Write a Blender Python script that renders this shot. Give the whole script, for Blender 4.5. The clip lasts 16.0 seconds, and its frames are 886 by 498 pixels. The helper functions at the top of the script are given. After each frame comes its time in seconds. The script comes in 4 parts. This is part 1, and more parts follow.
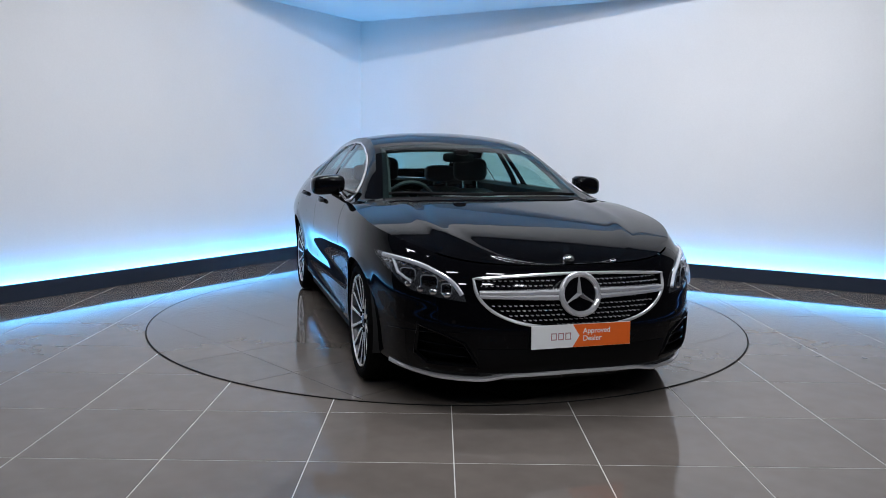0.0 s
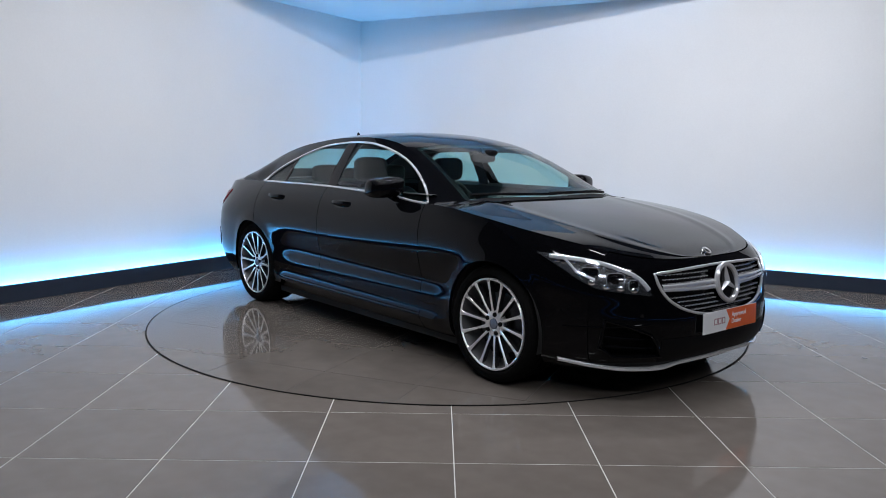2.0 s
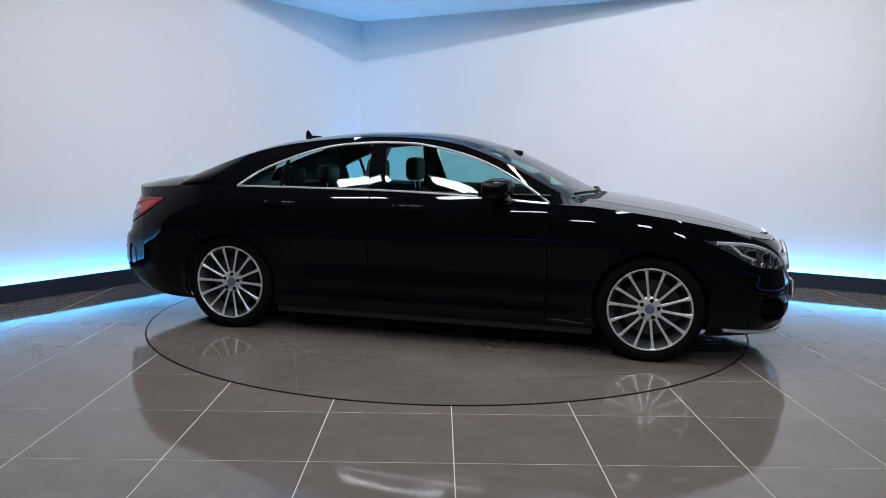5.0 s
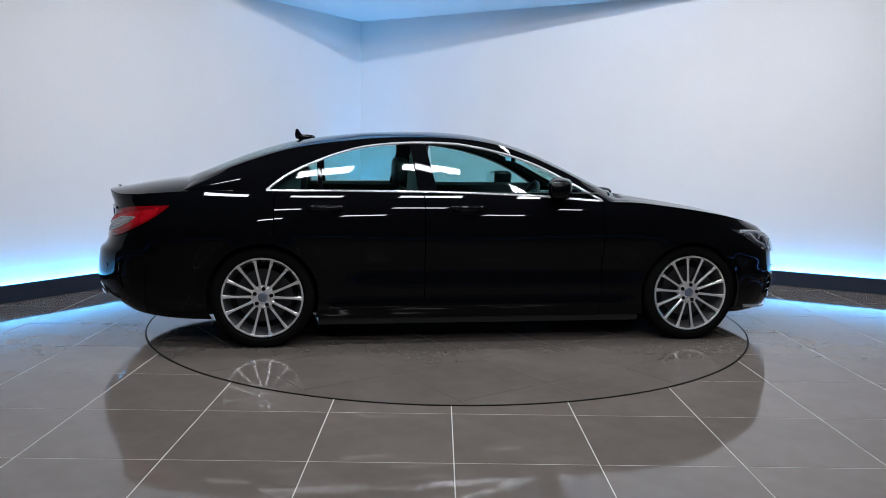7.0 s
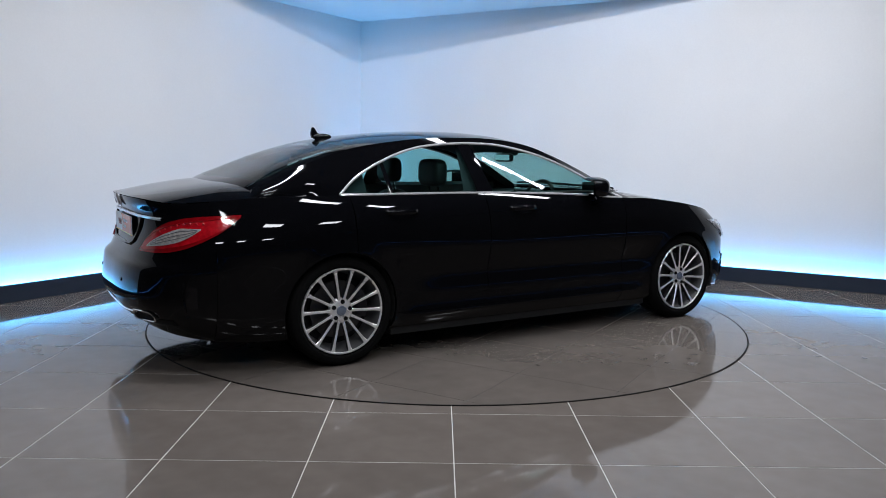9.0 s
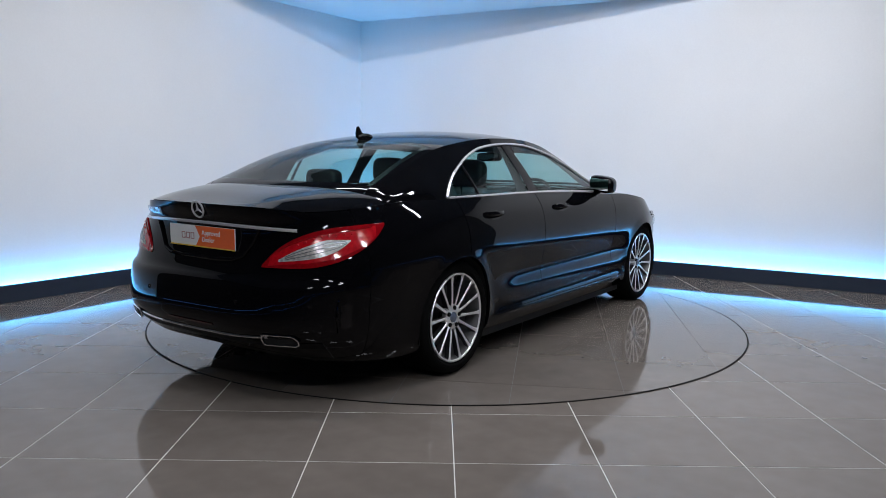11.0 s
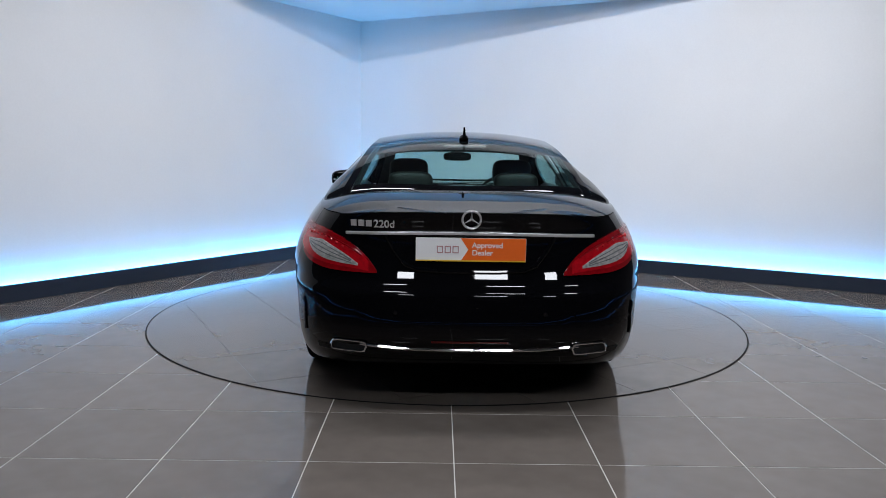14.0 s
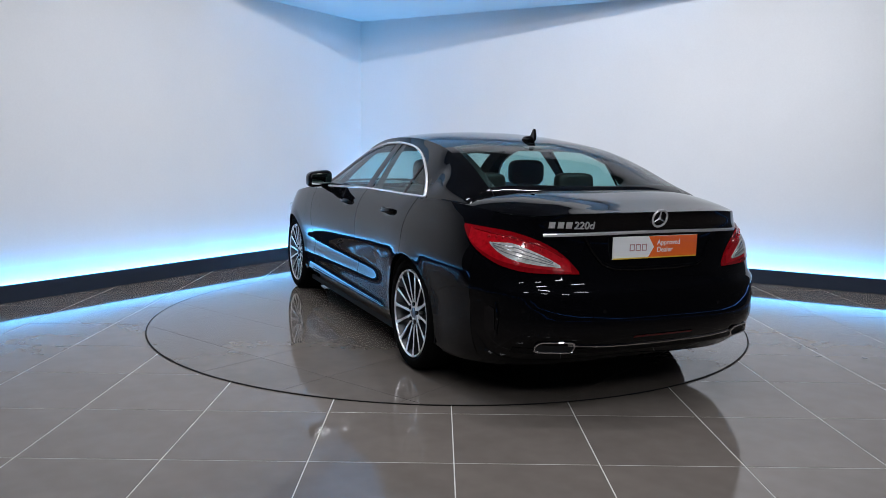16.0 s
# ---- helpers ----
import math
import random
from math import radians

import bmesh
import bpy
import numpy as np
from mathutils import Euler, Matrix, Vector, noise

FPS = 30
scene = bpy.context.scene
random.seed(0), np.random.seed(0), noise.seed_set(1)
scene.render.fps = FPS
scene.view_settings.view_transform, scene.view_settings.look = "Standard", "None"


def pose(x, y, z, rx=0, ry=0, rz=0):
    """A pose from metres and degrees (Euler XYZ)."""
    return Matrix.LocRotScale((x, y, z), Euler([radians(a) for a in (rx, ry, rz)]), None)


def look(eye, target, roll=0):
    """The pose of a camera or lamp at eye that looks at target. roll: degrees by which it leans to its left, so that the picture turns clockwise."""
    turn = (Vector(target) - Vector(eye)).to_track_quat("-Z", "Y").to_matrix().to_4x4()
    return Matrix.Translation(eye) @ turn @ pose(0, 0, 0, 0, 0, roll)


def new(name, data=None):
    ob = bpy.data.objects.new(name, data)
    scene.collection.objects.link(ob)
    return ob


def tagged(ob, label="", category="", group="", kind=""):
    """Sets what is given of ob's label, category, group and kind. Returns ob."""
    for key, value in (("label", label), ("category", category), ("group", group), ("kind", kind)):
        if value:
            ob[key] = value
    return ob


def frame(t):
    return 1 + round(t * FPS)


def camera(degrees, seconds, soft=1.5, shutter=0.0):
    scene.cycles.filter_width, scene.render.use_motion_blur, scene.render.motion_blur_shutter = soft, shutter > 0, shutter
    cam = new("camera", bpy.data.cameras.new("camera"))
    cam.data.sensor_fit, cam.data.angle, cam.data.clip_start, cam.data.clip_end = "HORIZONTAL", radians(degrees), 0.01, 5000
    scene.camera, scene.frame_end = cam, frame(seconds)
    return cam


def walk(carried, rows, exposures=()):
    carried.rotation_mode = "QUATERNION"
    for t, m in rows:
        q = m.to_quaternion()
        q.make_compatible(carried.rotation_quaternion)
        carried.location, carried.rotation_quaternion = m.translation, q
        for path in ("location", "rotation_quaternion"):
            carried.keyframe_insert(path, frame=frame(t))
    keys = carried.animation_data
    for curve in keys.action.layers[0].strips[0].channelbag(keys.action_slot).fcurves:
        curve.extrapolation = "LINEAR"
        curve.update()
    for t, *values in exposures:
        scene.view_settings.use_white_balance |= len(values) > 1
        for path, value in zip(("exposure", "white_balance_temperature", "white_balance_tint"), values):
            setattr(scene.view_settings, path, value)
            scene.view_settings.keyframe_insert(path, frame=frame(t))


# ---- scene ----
# camera: stands still on its tripod
EYE = (0.0, -5.978, 1.277)
cam = camera(59.73, 16.0, soft=0.75)
CAM_POSE = look(EYE, (-0.036, -0.026, 0.518), 0.857)
walk(cam, [(0.0, CAM_POSE), (16.0, CAM_POSE)], exposures=[(0.0, 0.0), (16.0, 0.0)])

# world: a closed show room, with only a trace of stray light from outside it
world = bpy.data.worlds.new("world")
scene.world = world
world.use_nodes = True
world.node_tree.nodes["Background"].inputs[0].default_value = (0.6, 0.75, 1.0, 1)
world.node_tree.nodes["Background"].inputs[1].default_value = 0.02

CEILING_Z = 2.885       # over the stage
HALL_Z = 3.52           # over the hall in front of it
STAGE_EDGE = 1.9        # where the lower stage ceiling ends
LAMP_POWER = 30.5
LAMP_TILT = 24.0         # the battens lean towards the stage
LED_STRENGTH = 84.0
LED_COLOUR = (0.06, 0.44, 1.0)


def ceiling_lamp(x, y, sx, sy, rz, power, spread):
    data = bpy.data.lights.new("ceiling_lamp", "AREA")
    data.shape, data.size, data.size_y = "RECTANGLE", sx, sy
    data.energy, data.spread = power, radians(spread)
    data.color = (0.89, 0.925, 1.0)
    ob = new("ceiling_lamp", data)
    ob.matrix_world = pose(x, y, HALL_Z - 0.075, LAMP_TILT, 0, rz)
    return ob


# light panels under the hall's ceiling, row by row: y, places along x, length, width, share of the power
LAMP_ROWS = ((-0.5, (-1.05, 0.75, 2.55), 1.19, 0.12, 1.35), (-1.75, (-1.95, -0.80, 0.35, 1.50), 0.60, 0.18, 0.58), (-3.7, (-0.9, 0.7, 2.3), 0.55, 0.20, 0.55), (-6.2, (-1.0, 0.7, 2.4), 0.55, 0.26, 0.75))
PANELS = [(px, py, sx, sy, 0) for py, places, sx, sy, _ in LAMP_ROWS for px in places]
for py, places, sx, sy, share in LAMP_ROWS:
    for px in places:
        ceiling_lamp(px, py, sx, sy, 0, LAMP_POWER * share, 170)


# ---- materials ----
def material(name, colour, rough=0.5, metal=0.0, coat=0.0, grain=0.0, scale=20.0, bump=0.0, emit=None, strength=0.0,
             stain=0.0, stain_scale=1.5, random_tint=0.0, spec=0.5, rough_vary=0.0, coat_ior=1.5):
    """A surface with variation at two scales, fine relief and, where asked, a tint of its own for each piece."""
    mat = bpy.data.materials.new(name)
    mat.use_nodes = True
    nt = mat.node_tree
    b = nt.nodes["Principled BSDF"]
    b.inputs["Base Color"].default_value = (*colour, 1)
    b.inputs["Roughness"].default_value = rough
    b.inputs["Metallic"].default_value = metal
    b.inputs["Coat Weight"].default_value = coat
    b.inputs["Coat Roughness"].default_value = 0.015
    b.inputs["Coat IOR"].default_value = coat_ior
    b.inputs["Specular IOR Level"].default_value = spec
    if emit:
        b.inputs["Emission Color"].default_value = (*emit, 1)
        b.inputs["Emission Strength"].default_value = strength
    if grain or stain or bump or random_tint or rough_vary:
        co = nt.nodes.new("ShaderNodeTexCoord")
        fine = nt.nodes.new("ShaderNodeTexNoise")
        fine.inputs["Scale"].default_value = scale
        fine.inputs["Detail"].default_value = 6
        nt.links.new(co.outputs["Object"], fine.inputs["Vector"])
        wide = nt.nodes.new("ShaderNodeTexNoise")
        wide.inputs["Scale"].default_value = stain_scale
        wide.inputs["Detail"].default_value = 3
        nt.links.new(co.outputs["Object"], wide.inputs["Vector"])
        value = None
        for src, amount in ((fine.outputs["Fac"], grain), (wide.outputs["Fac"], stain)):
            if amount:
                mr = nt.nodes.new("ShaderNodeMapRange")
                mr.inputs["From Min"].default_value, mr.inputs["From Max"].default_value = 0.25, 0.75
                mr.inputs["To Min"].default_value, mr.inputs["To Max"].default_value = 1 - amount, 1 + amount
                nt.links.new(src, mr.inputs["Value"])
                if value is None:
                    value = mr.outputs[0]
                else:
                    mu = nt.nodes.new("ShaderNodeMath")
                    mu.operation = "MULTIPLY"
                    nt.links.new(value, mu.inputs[0]), nt.links.new(mr.outputs[0], mu.inputs[1])
                    value = mu.outputs[0]
        if random_tint:
            info = nt.nodes.new("ShaderNodeObjectInfo")
            mr = nt.nodes.new("ShaderNodeMapRange")
            mr.inputs["To Min"].default_value, mr.inputs["To Max"].default_value = 1 - random_tint, 1 + random_tint
            nt.links.new(info.outputs["Random"], mr.inputs["Value"])
            if value is None:
                value = mr.outputs[0]
            else:
                mu = nt.nodes.new("ShaderNodeMath")
                mu.operation = "MULTIPLY"
                nt.links.new(value, mu.inputs[0]), nt.links.new(mr.outputs[0], mu.inputs[1])
                value = mu.outputs[0]
        if value is not None:
            mix = nt.nodes.new("ShaderNodeVectorMath")
            mix.operation = "SCALE"
            mix.inputs[0].default_value = colour
            nt.links.new(value, mix.inputs["Scale"])
            nt.links.new(mix.outputs[0], b.inputs["Base Color"])
        if rough_vary:
            mr = nt.nodes.new("ShaderNodeMapRange")
            mr.inputs["From Min"].default_value, mr.inputs["From Max"].default_value = 0.3, 0.7
            mr.inputs["To Min"].default_value, mr.inputs["To Max"].default_value = max(0, rough - rough_vary), rough + rough_vary
            nt.links.new(wide.outputs["Fac"], mr.inputs["Value"])
            nt.links.new(mr.outputs[0], b.inputs["Roughness"])
        if bump:
            bp = nt.nodes.new("ShaderNodeBump")
            bp.inputs["Strength"].default_value = bump
            bp.inputs["Distance"].default_value = 0.002
            nt.links.new(fine.outputs["Fac"], bp.inputs["Height"])
            nt.links.new(bp.outputs[0], b.inputs["Normal"])
    return mat


def glass_material(name, tint, rough=0.0):
    """Thin tinted glass: clear with a tint, and a mirror gloss that grows at grazing angles."""
    mat = bpy.data.materials.new(name)
    mat.use_nodes = True
    nt = mat.node_tree
    nt.nodes.remove(nt.nodes["Principled BSDF"])
    clear, gloss, mix, face, power, scale = (nt.nodes.new(n) for n in ("ShaderNodeBsdfTransparent", "ShaderNodeBsdfGlossy", "ShaderNodeMixShader", "ShaderNodeLayerWeight", "ShaderNodeMath", "ShaderNodeMath"))
    clear.inputs[0].default_value = (*tint, 1)
    gloss.inputs["Roughness"].default_value = rough
    face.inputs["Blend"].default_value = 0.5
    power.operation, power.inputs[1].default_value = "POWER", 5.0
    scale.operation, scale.inputs[1].default_value, scale.inputs[2].default_value = "MULTIPLY_ADD", 0.9, 0.055
    nt.links.new(face.outputs["Facing"], power.inputs[0])
    nt.links.new(power.outputs[0], scale.inputs[0])
    nt.links.new(scale.outputs[0], mix.inputs[0])
    nt.links.new(clear.outputs[0], mix.inputs[1]), nt.links.new(gloss.outputs[0], mix.inputs[2])
    nt.links.new(mix.outputs[0], nt.nodes["Material Output"].inputs["Surface"])
    return mat


M_WALL = material("painted_plaster", (0.80, 0.80, 0.81), 0.55, grain=0.015, scale=60, stain=0.02, bump=0.08)
M_CEIL = material("ceiling_paint", (0.78, 0.78, 0.79), 0.7, grain=0.01, scale=60, stain=0.02, bump=0.06)
M_DARKWALL = material("dark_wall_paint", (0.036, 0.036, 0.039), 0.6, grain=0.05, scale=40, stain=0.08, bump=0.1)
M_HALLCEIL = material("hall_ceiling_paint", (0.045, 0.045, 0.05), 0.7, grain=0.03, scale=40, stain=0.05)
M_SKIRT = material("skirting_laminate", (0.020, 0.029, 0.048), 0.35, grain=0.04, scale=50, stain=0.1)
M_LED = material("led_strip", (0.9, 0.95, 1.0), 0.5, emit=LED_COLOUR, strength=LED_STRENGTH)
M_LED_DIM = material("dim_led_strip", (0.8, 0.9, 1.0), 0.5, emit=(0.05, 0.28, 1.0), strength=4.0)
M_TILE = material("polished_tile", (0.160, 0.137, 0.121), 0.055, grain=0.06, scale=9, stain=0.10, stain_scale=2.2, random_tint=0.05, rough_vary=0.006, spec=0.40)
M_DISCTILE = material("worn_platform_tile", (0.138, 0.119, 0.105), 0.065, grain=0.07, scale=9, stain=0.14, stain_scale=1.6, random_tint=0.06, rough_vary=0.010, spec=0.48)
M_GROUT = material("grout", (0.62, 0.60, 0.57), 0.8, grain=0.15, scale=90, stain=0.15, bump=0.2)
M_GAP = material("dark_gap", (0.006, 0.006, 0.006), 0.7, spec=0.1, grain=0.1, scale=50)
M_PANEL = material("lamp_diffuser", (0.9, 0.9, 0.9), 0.5, emit=(1.0, 0.95, 0.92), strength=3.0)
M_LAMPFRAME = material("lamp_frame", (0.7, 0.7, 0.7), 0.4, grain=0.02)

M_PAINT = material("black_metallic_paint", (0.0020, 0.0021, 0.0028), 0.5, 0.0, coat=1.0, coat_ior=1.29, grain=0.15, scale=300, stain=0.05, spec=0.0)
M_CHROME = material("chrome", (0.86, 0.86, 0.87), 0.06, 1.0, rough_vary=0.02, stain_scale=6)
# chrome with its bright reflections put into a pale, half-diffuse colour
M_PALE_CHROME = material("chrome_with_painted_shine", (0.70, 0.70, 0.72), 0.22, 0.6, coat=0.5, grain=0.03, scale=80)
M_ALU = material("machined_alloy", (0.86, 0.85, 0.84), 0.30, 0.65, grain=0.05, scale=120, rough_vary=0.05, stain_scale=5)
M_GREY = material("grey_alloy", (0.055, 0.055, 0.058), 0.38, 0.8, grain=0.06, scale=60)
M_RUBBER = material("tyre_rubber", (0.006, 0.006, 0.006), 0.9, spec=0.02, grain=0.12, scale=60, bump=0.15)
M_PLASTIC = material("black_plastic", (0.0025, 0.0025, 0.003), 0.5, spec=0.12, grain=0.1, scale=120, bump=0.1)
M_GLOSS = material("piano_black", (0.003, 0.003, 0.004), 0.05, coat=0.0, spec=0.4, grain=0.05, scale=80)
M_UNDER = material("underbody_coating", (0.006, 0.006, 0.006), 0.9, grain=0.2, scale=40, bump=0.2)
M_LEATHER = material("black_leather", (0.012, 0.012, 0.011), 0.5, grain=0.12, scale=140, bump=0.3, stain=0.1)
M_LINER = material("headliner_cloth", (0.022, 0.022, 0.023), 0.9, grain=0.08, scale=200, bump=0.2)
M_RED = material("red_lens", (0.20, 0.002, 0.005), 0.06, coat=0.25, grain=0.22, scale=70, spec=0.45)
M_CLEAR_LENS = material("frosted_lamp_lens", (0.36, 0.34, 0.33), 0.26, coat=0.3, grain=0.45, scale=60, metal=0.2)
M_WHITE = material("plate_white", (0.87, 0.87, 0.87), 0.3, grain=0.01, scale=60, coat=0.3)
M_ORANGE = material("plate_orange", (0.86, 0.145, 0.018), 0.3, grain=0.02, scale=60, coat=0.3)
M_YELLOW = material("plate_yellow", (0.75, 0.50, 0.03), 0.3, grain=0.02, scale=60)
M_BAR = material("plate_grey_red", (0.45, 0.24, 0.25), 0.4, grain=0.03, scale=60)
M_DISC = material("brake_steel", (0.09, 0.09, 0.09), 0.4, 1.0, grain=0.08, scale=50)
M_REFLECT = material("lamp_reflector", (0.34, 0.36, 0.39), 0.14, 0.7, grain=0.1, scale=30)
G_SCREEN = glass_material("tinted_windscreen_glass", (0.66, 0.86, 0.83))
G_SIDE = glass_material("tinted_side_glass", (0.52, 0.79, 0.77))
G_LENS = glass_material("clear_lamp_cover", (0.92, 0.93, 0.95))
M_MIRROR = material("mirror_glass", (0.85, 0.88, 0.9), 0.01, 1.0)


# ---- mesh helpers ----
def part(name, bm, mat, parent=None, label="", smooth=True):
    me = bpy.data.meshes.new(name)
    bmesh.ops.recalc_face_normals(bm, faces=bm.faces)
    for f in bm.faces:
        f.smooth = smooth
    bm.to_mesh(me)
    bm.free()
    for mm in (mat if isinstance(mat, (list, tuple)) else [mat]):
        me.materials.append(mm)
    if smooth:
        me.set_sharp_from_angle(angle=radians(38))
    ob = new(name, me)
    ob.parent = parent
    if label:
        tagged(ob, label)
    return ob


def add_box(bm, cx, cy, cz, sx, sy, sz, m=None, bevel=0.0):
    r = bmesh.ops.create_cube(bm, size=1.0, matrix=Matrix.Translation((cx, cy, cz)) @ Matrix.Diagonal((sx, sy, sz, 1)))
    vs = r["verts"]
    if bevel:
        es = list({e for v in vs for e in v.link_edges})
        r2 = bmesh.ops.bevel(bm, geom=es, offset=bevel, segments=2, affect="EDGES", profile=0.6)
        vs = list({v for f in r2["faces"] for v in f.verts} | {v for v in vs if v.is_valid})
    if m is not None:
        bmesh.ops.transform(bm, matrix=m, verts=vs)
    return vs


def box_bm(cx, cy, cz, sx, sy, sz, bevel=0.0, m=None):
    bm = bmesh.new()
    add_box(bm, cx, cy, cz, sx, sy, sz, m, bevel)
    return bm


def add_grid(bm, rows, closed=False, flip=False):
    """Joins rows of points, all of one length, into a sheet of quads."""
    vs = [[bm.verts.new(p) for p in r] for r in rows]
    n = len(rows[0])
    for a, b in zip(vs[:-1], vs[1:]):
        for i in range(n if closed else n - 1):
            j = (i + 1) % n
            q = (a[i], a[j], b[j], b[i])
            if len({v.co.to_tuple(6) for v in q}) < 3:
                continue
            try:
                bm.faces.new(q[::-1] if flip else q)
            except ValueError:
                pass
    return vs


def grid_bm(rows, closed=False, weld=True):
    bm = bmesh.new()
    add_grid(bm, rows, closed)
    if weld:
        bmesh.ops.remove_doubles(bm, verts=bm.verts, dist=0.0004)
    return bm


def lathe(bm, profile, n=64, axis="y"):
    """Spins (radius, height) round the y axis."""
    rows = []
    for r, h in profile:
        rows.append([(r * math.cos(2 * math.pi * k / n), h, r * math.sin(2 * math.pi * k / n)) for k in range(n)])
    return add_grid(bm, rows, closed=True)


def tube(bm, pts, r, n=8, closed=False, ry=None):
    """A round bar along a line of points."""
    pts = [Vector(p) for p in pts]
    rows = []
    count = len(pts)
    for i, p in enumerate(pts):
        a = pts[(i - 1) % count] if closed or i else p
        b = pts[(i + 1) % count] if closed or i < count - 1 else p
        d = (b - a).normalized()
        side = d.cross(Vector((0, 0, 1)))
        if side.length < 1e-4:
            side = d.cross(Vector((1, 0, 0)))
        side.normalize()
        up = side.cross(d)
        rows.append([p + side * (r * math.cos(2 * math.pi * k / n)) + up * ((ry or r) * math.sin(2 * math.pi * k / n)) for k in range(n)])
    if closed:
        rows.append(rows[0])
    vs = add_grid(bm, rows, closed=True)
    if not closed:
        bm.faces.new(vs[0]), bm.faces.new(vs[-1][::-1])
    else:
        bmesh.ops.remove_doubles(bm, verts=bm.verts, dist=1e-5)


def curve(*pairs):
    """A smooth function through (position, value) pairs."""
    xs, ys = np.array([p[0] for p in pairs], float), np.array([p[1] for p in pairs], float)
    order = np.argsort(xs)
    xs, ys = xs[order], ys[order]
    h, dl = np.diff(xs), np.diff(ys) / np.diff(xs)
    m = np.empty(len(xs))
    m[0], m[-1] = dl[0], dl[-1]
    for k in range(1, len(xs) - 1):
        m[k] = 0 if dl[k - 1] * dl[k] <= 0 else (h[k - 1] + h[k]) / (h[k - 1] / dl[k] + h[k] / dl[k - 1])

    xs, ys, m, h = xs.tolist(), ys.tolist(), m.tolist(), h.tolist()

    def f(x):
        if x <= xs[0]:
            return ys[0]
        if x >= xs[-1]:
            return ys[-1]
        k = 0
        while xs[k + 1] < x:
            k += 1
        s = (x - xs[k]) / h[k]
        return (ys[k] * (1 + 2 * s) * (1 - s) ** 2 + m[k] * h[k] * s * (1 - s) ** 2 + ys[k + 1] * s * s * (3 - 2 * s) + m[k + 1] * h[k] * s * s * (s - 1))
    return f


def lerp(a, b, t):
    return a + (b - a) * t


def spread(a, b, n):
    return [a + (b - a) * k / n for k in range(n + 1)]


# ---- the room ----
CORNER = Vector((-1.12, 3.985, 0))         # where the fronts of the two skirtings meet
DIR_L, DIR_R = Vector((-0.533, -0.846, 0)).normalized(), Vector((0.879, -0.476, 0)).normalized()
OUT_L, OUT_R = Vector((-0.846, 0.533, 0)).normalized(), Vector((0.476, 0.879, 0)).normalized()
GAP = 0.085                                 # the light slot between skirting and wall
SKIRT_H = 0.145


def corner_at(off):
    """The inner corner, off metres behind the skirtings' fronts."""
    k = off / (1 + OUT_L.dot(OUT_R))
    return CORNER + (OUT_L + OUT_R) * k


def slab(name, p, d, out, length, z0, z1, off0, off1, mat, start0=0.0, bevel=0.0):
    """An upright slab from p along d, between two distances behind the skirting's front."""
    bm = bmesh.new()
    c0, c1 = corner_at(off0), corner_at(off1)
    e0, e1 = CORNER + out * off0 + d * length, CORNER + out * off1 + d * length
    v = [bm.verts.new((q.x, q.y, z)) for z in (z0, z1) for q in (c0, e0, e1, c1)]
    for idx in ((0, 1, 2, 3), (7, 6, 5, 4), (0, 4, 5, 1), (1, 5, 6, 2), (2, 6, 7, 3), (3, 7, 4, 0)):
        bm.faces.new([v[i] for i in idx])
    if bevel:
        bmesh.ops.bevel(bm, geom=bm.edges[:], offset=bevel, segments=2, affect="EDGES")
    return part(name, bm, mat, smooth=False)


LEN_L, LEN_R = 6.6, 6.6
tagged(slab("wall_west", CORNER, DIR_L, OUT_L, LEN_L, -0.1, HALL_Z + 0.1, GAP, GAP + 0.12, M_WALL), "smooth white painted wall lit blue from below", "wall", kind="structure")
tagged(slab("wall_east", CORNER, DIR_R, OUT_R, LEN_R, -0.1, HALL_Z + 0.1, GAP, GAP + 0.12, M_WALL), "smooth white painted wall lit blue from below", "wall", kind="structure")
tagged(slab("skirting_1", CORNER, DIR_L, OUT_L, LEN_L, 0.0, SKIRT_H, 0.0, 0.018, M_SKIRT, bevel=0.002), "dark blue-grey skirting board hiding a light strip", "skirting", kind="structure")
tagged(slab("skirting_2", CORNER, DIR_R, OUT_R, LEN_R, 0.0, SKIRT_H, 0.0, 0.018, M_SKIRT, bevel=0.002), "dark blue-grey skirting board hiding a light strip", "skirting", kind="structure")
for side_name, dd, oo, ll in (("a", DIR_L, OUT_L, LEN_L), ("b", DIR_R, OUT_R, LEN_R)):
    strip = slab("light_strip", CORNER, dd, oo, ll - 0.05, SKIRT_H - 0.06, SKIRT_H - 0.05, 0.03, 0.06, M_LED)
    tagged(strip, "glowing blue LED strip behind the skirting board", "light strip", group="light strips along the walls")

# dark hall behind the camera
BX, BY = 7.5, -10.5


def wall_box(name, x0, y0, x1, y1, label):
    t = 0.15
    d = Vector((x1 - x0, y1 - y0, 0))
    ang = math.degrees(math.atan2(d.y, d.x))
    ob = part(name, box_bm(0, 0, 0, d.length, t, HALL_Z + 0.3), M_DARKWALL, smooth=False)
    ob.matrix_world = pose((x0 + x1) / 2, (y0 + y1) / 2, (HALL_Z + 0.1) / 2, 0, 0, ang)
    return tagged(ob, label, "wall", kind="structure")


END_L = CORNER + OUT_L * (GAP + 0.05) + DIR_L * (LEN_L + 0.02)
END_R = CORNER + OUT_R * (GAP + 0.05) + DIR_R * (LEN_R + 0.02)
wall_box("wall_south", -BX, BY, BX, BY, "dark painted wall of the hall")
wall_box("wall_south_west", -BX, BY, END_L.x, END_L.y, "dark painted wall of the hall")
wall_box("wall_south_east", BX, BY, END_R.x, END_R.y, "dark painted wall of the hall")

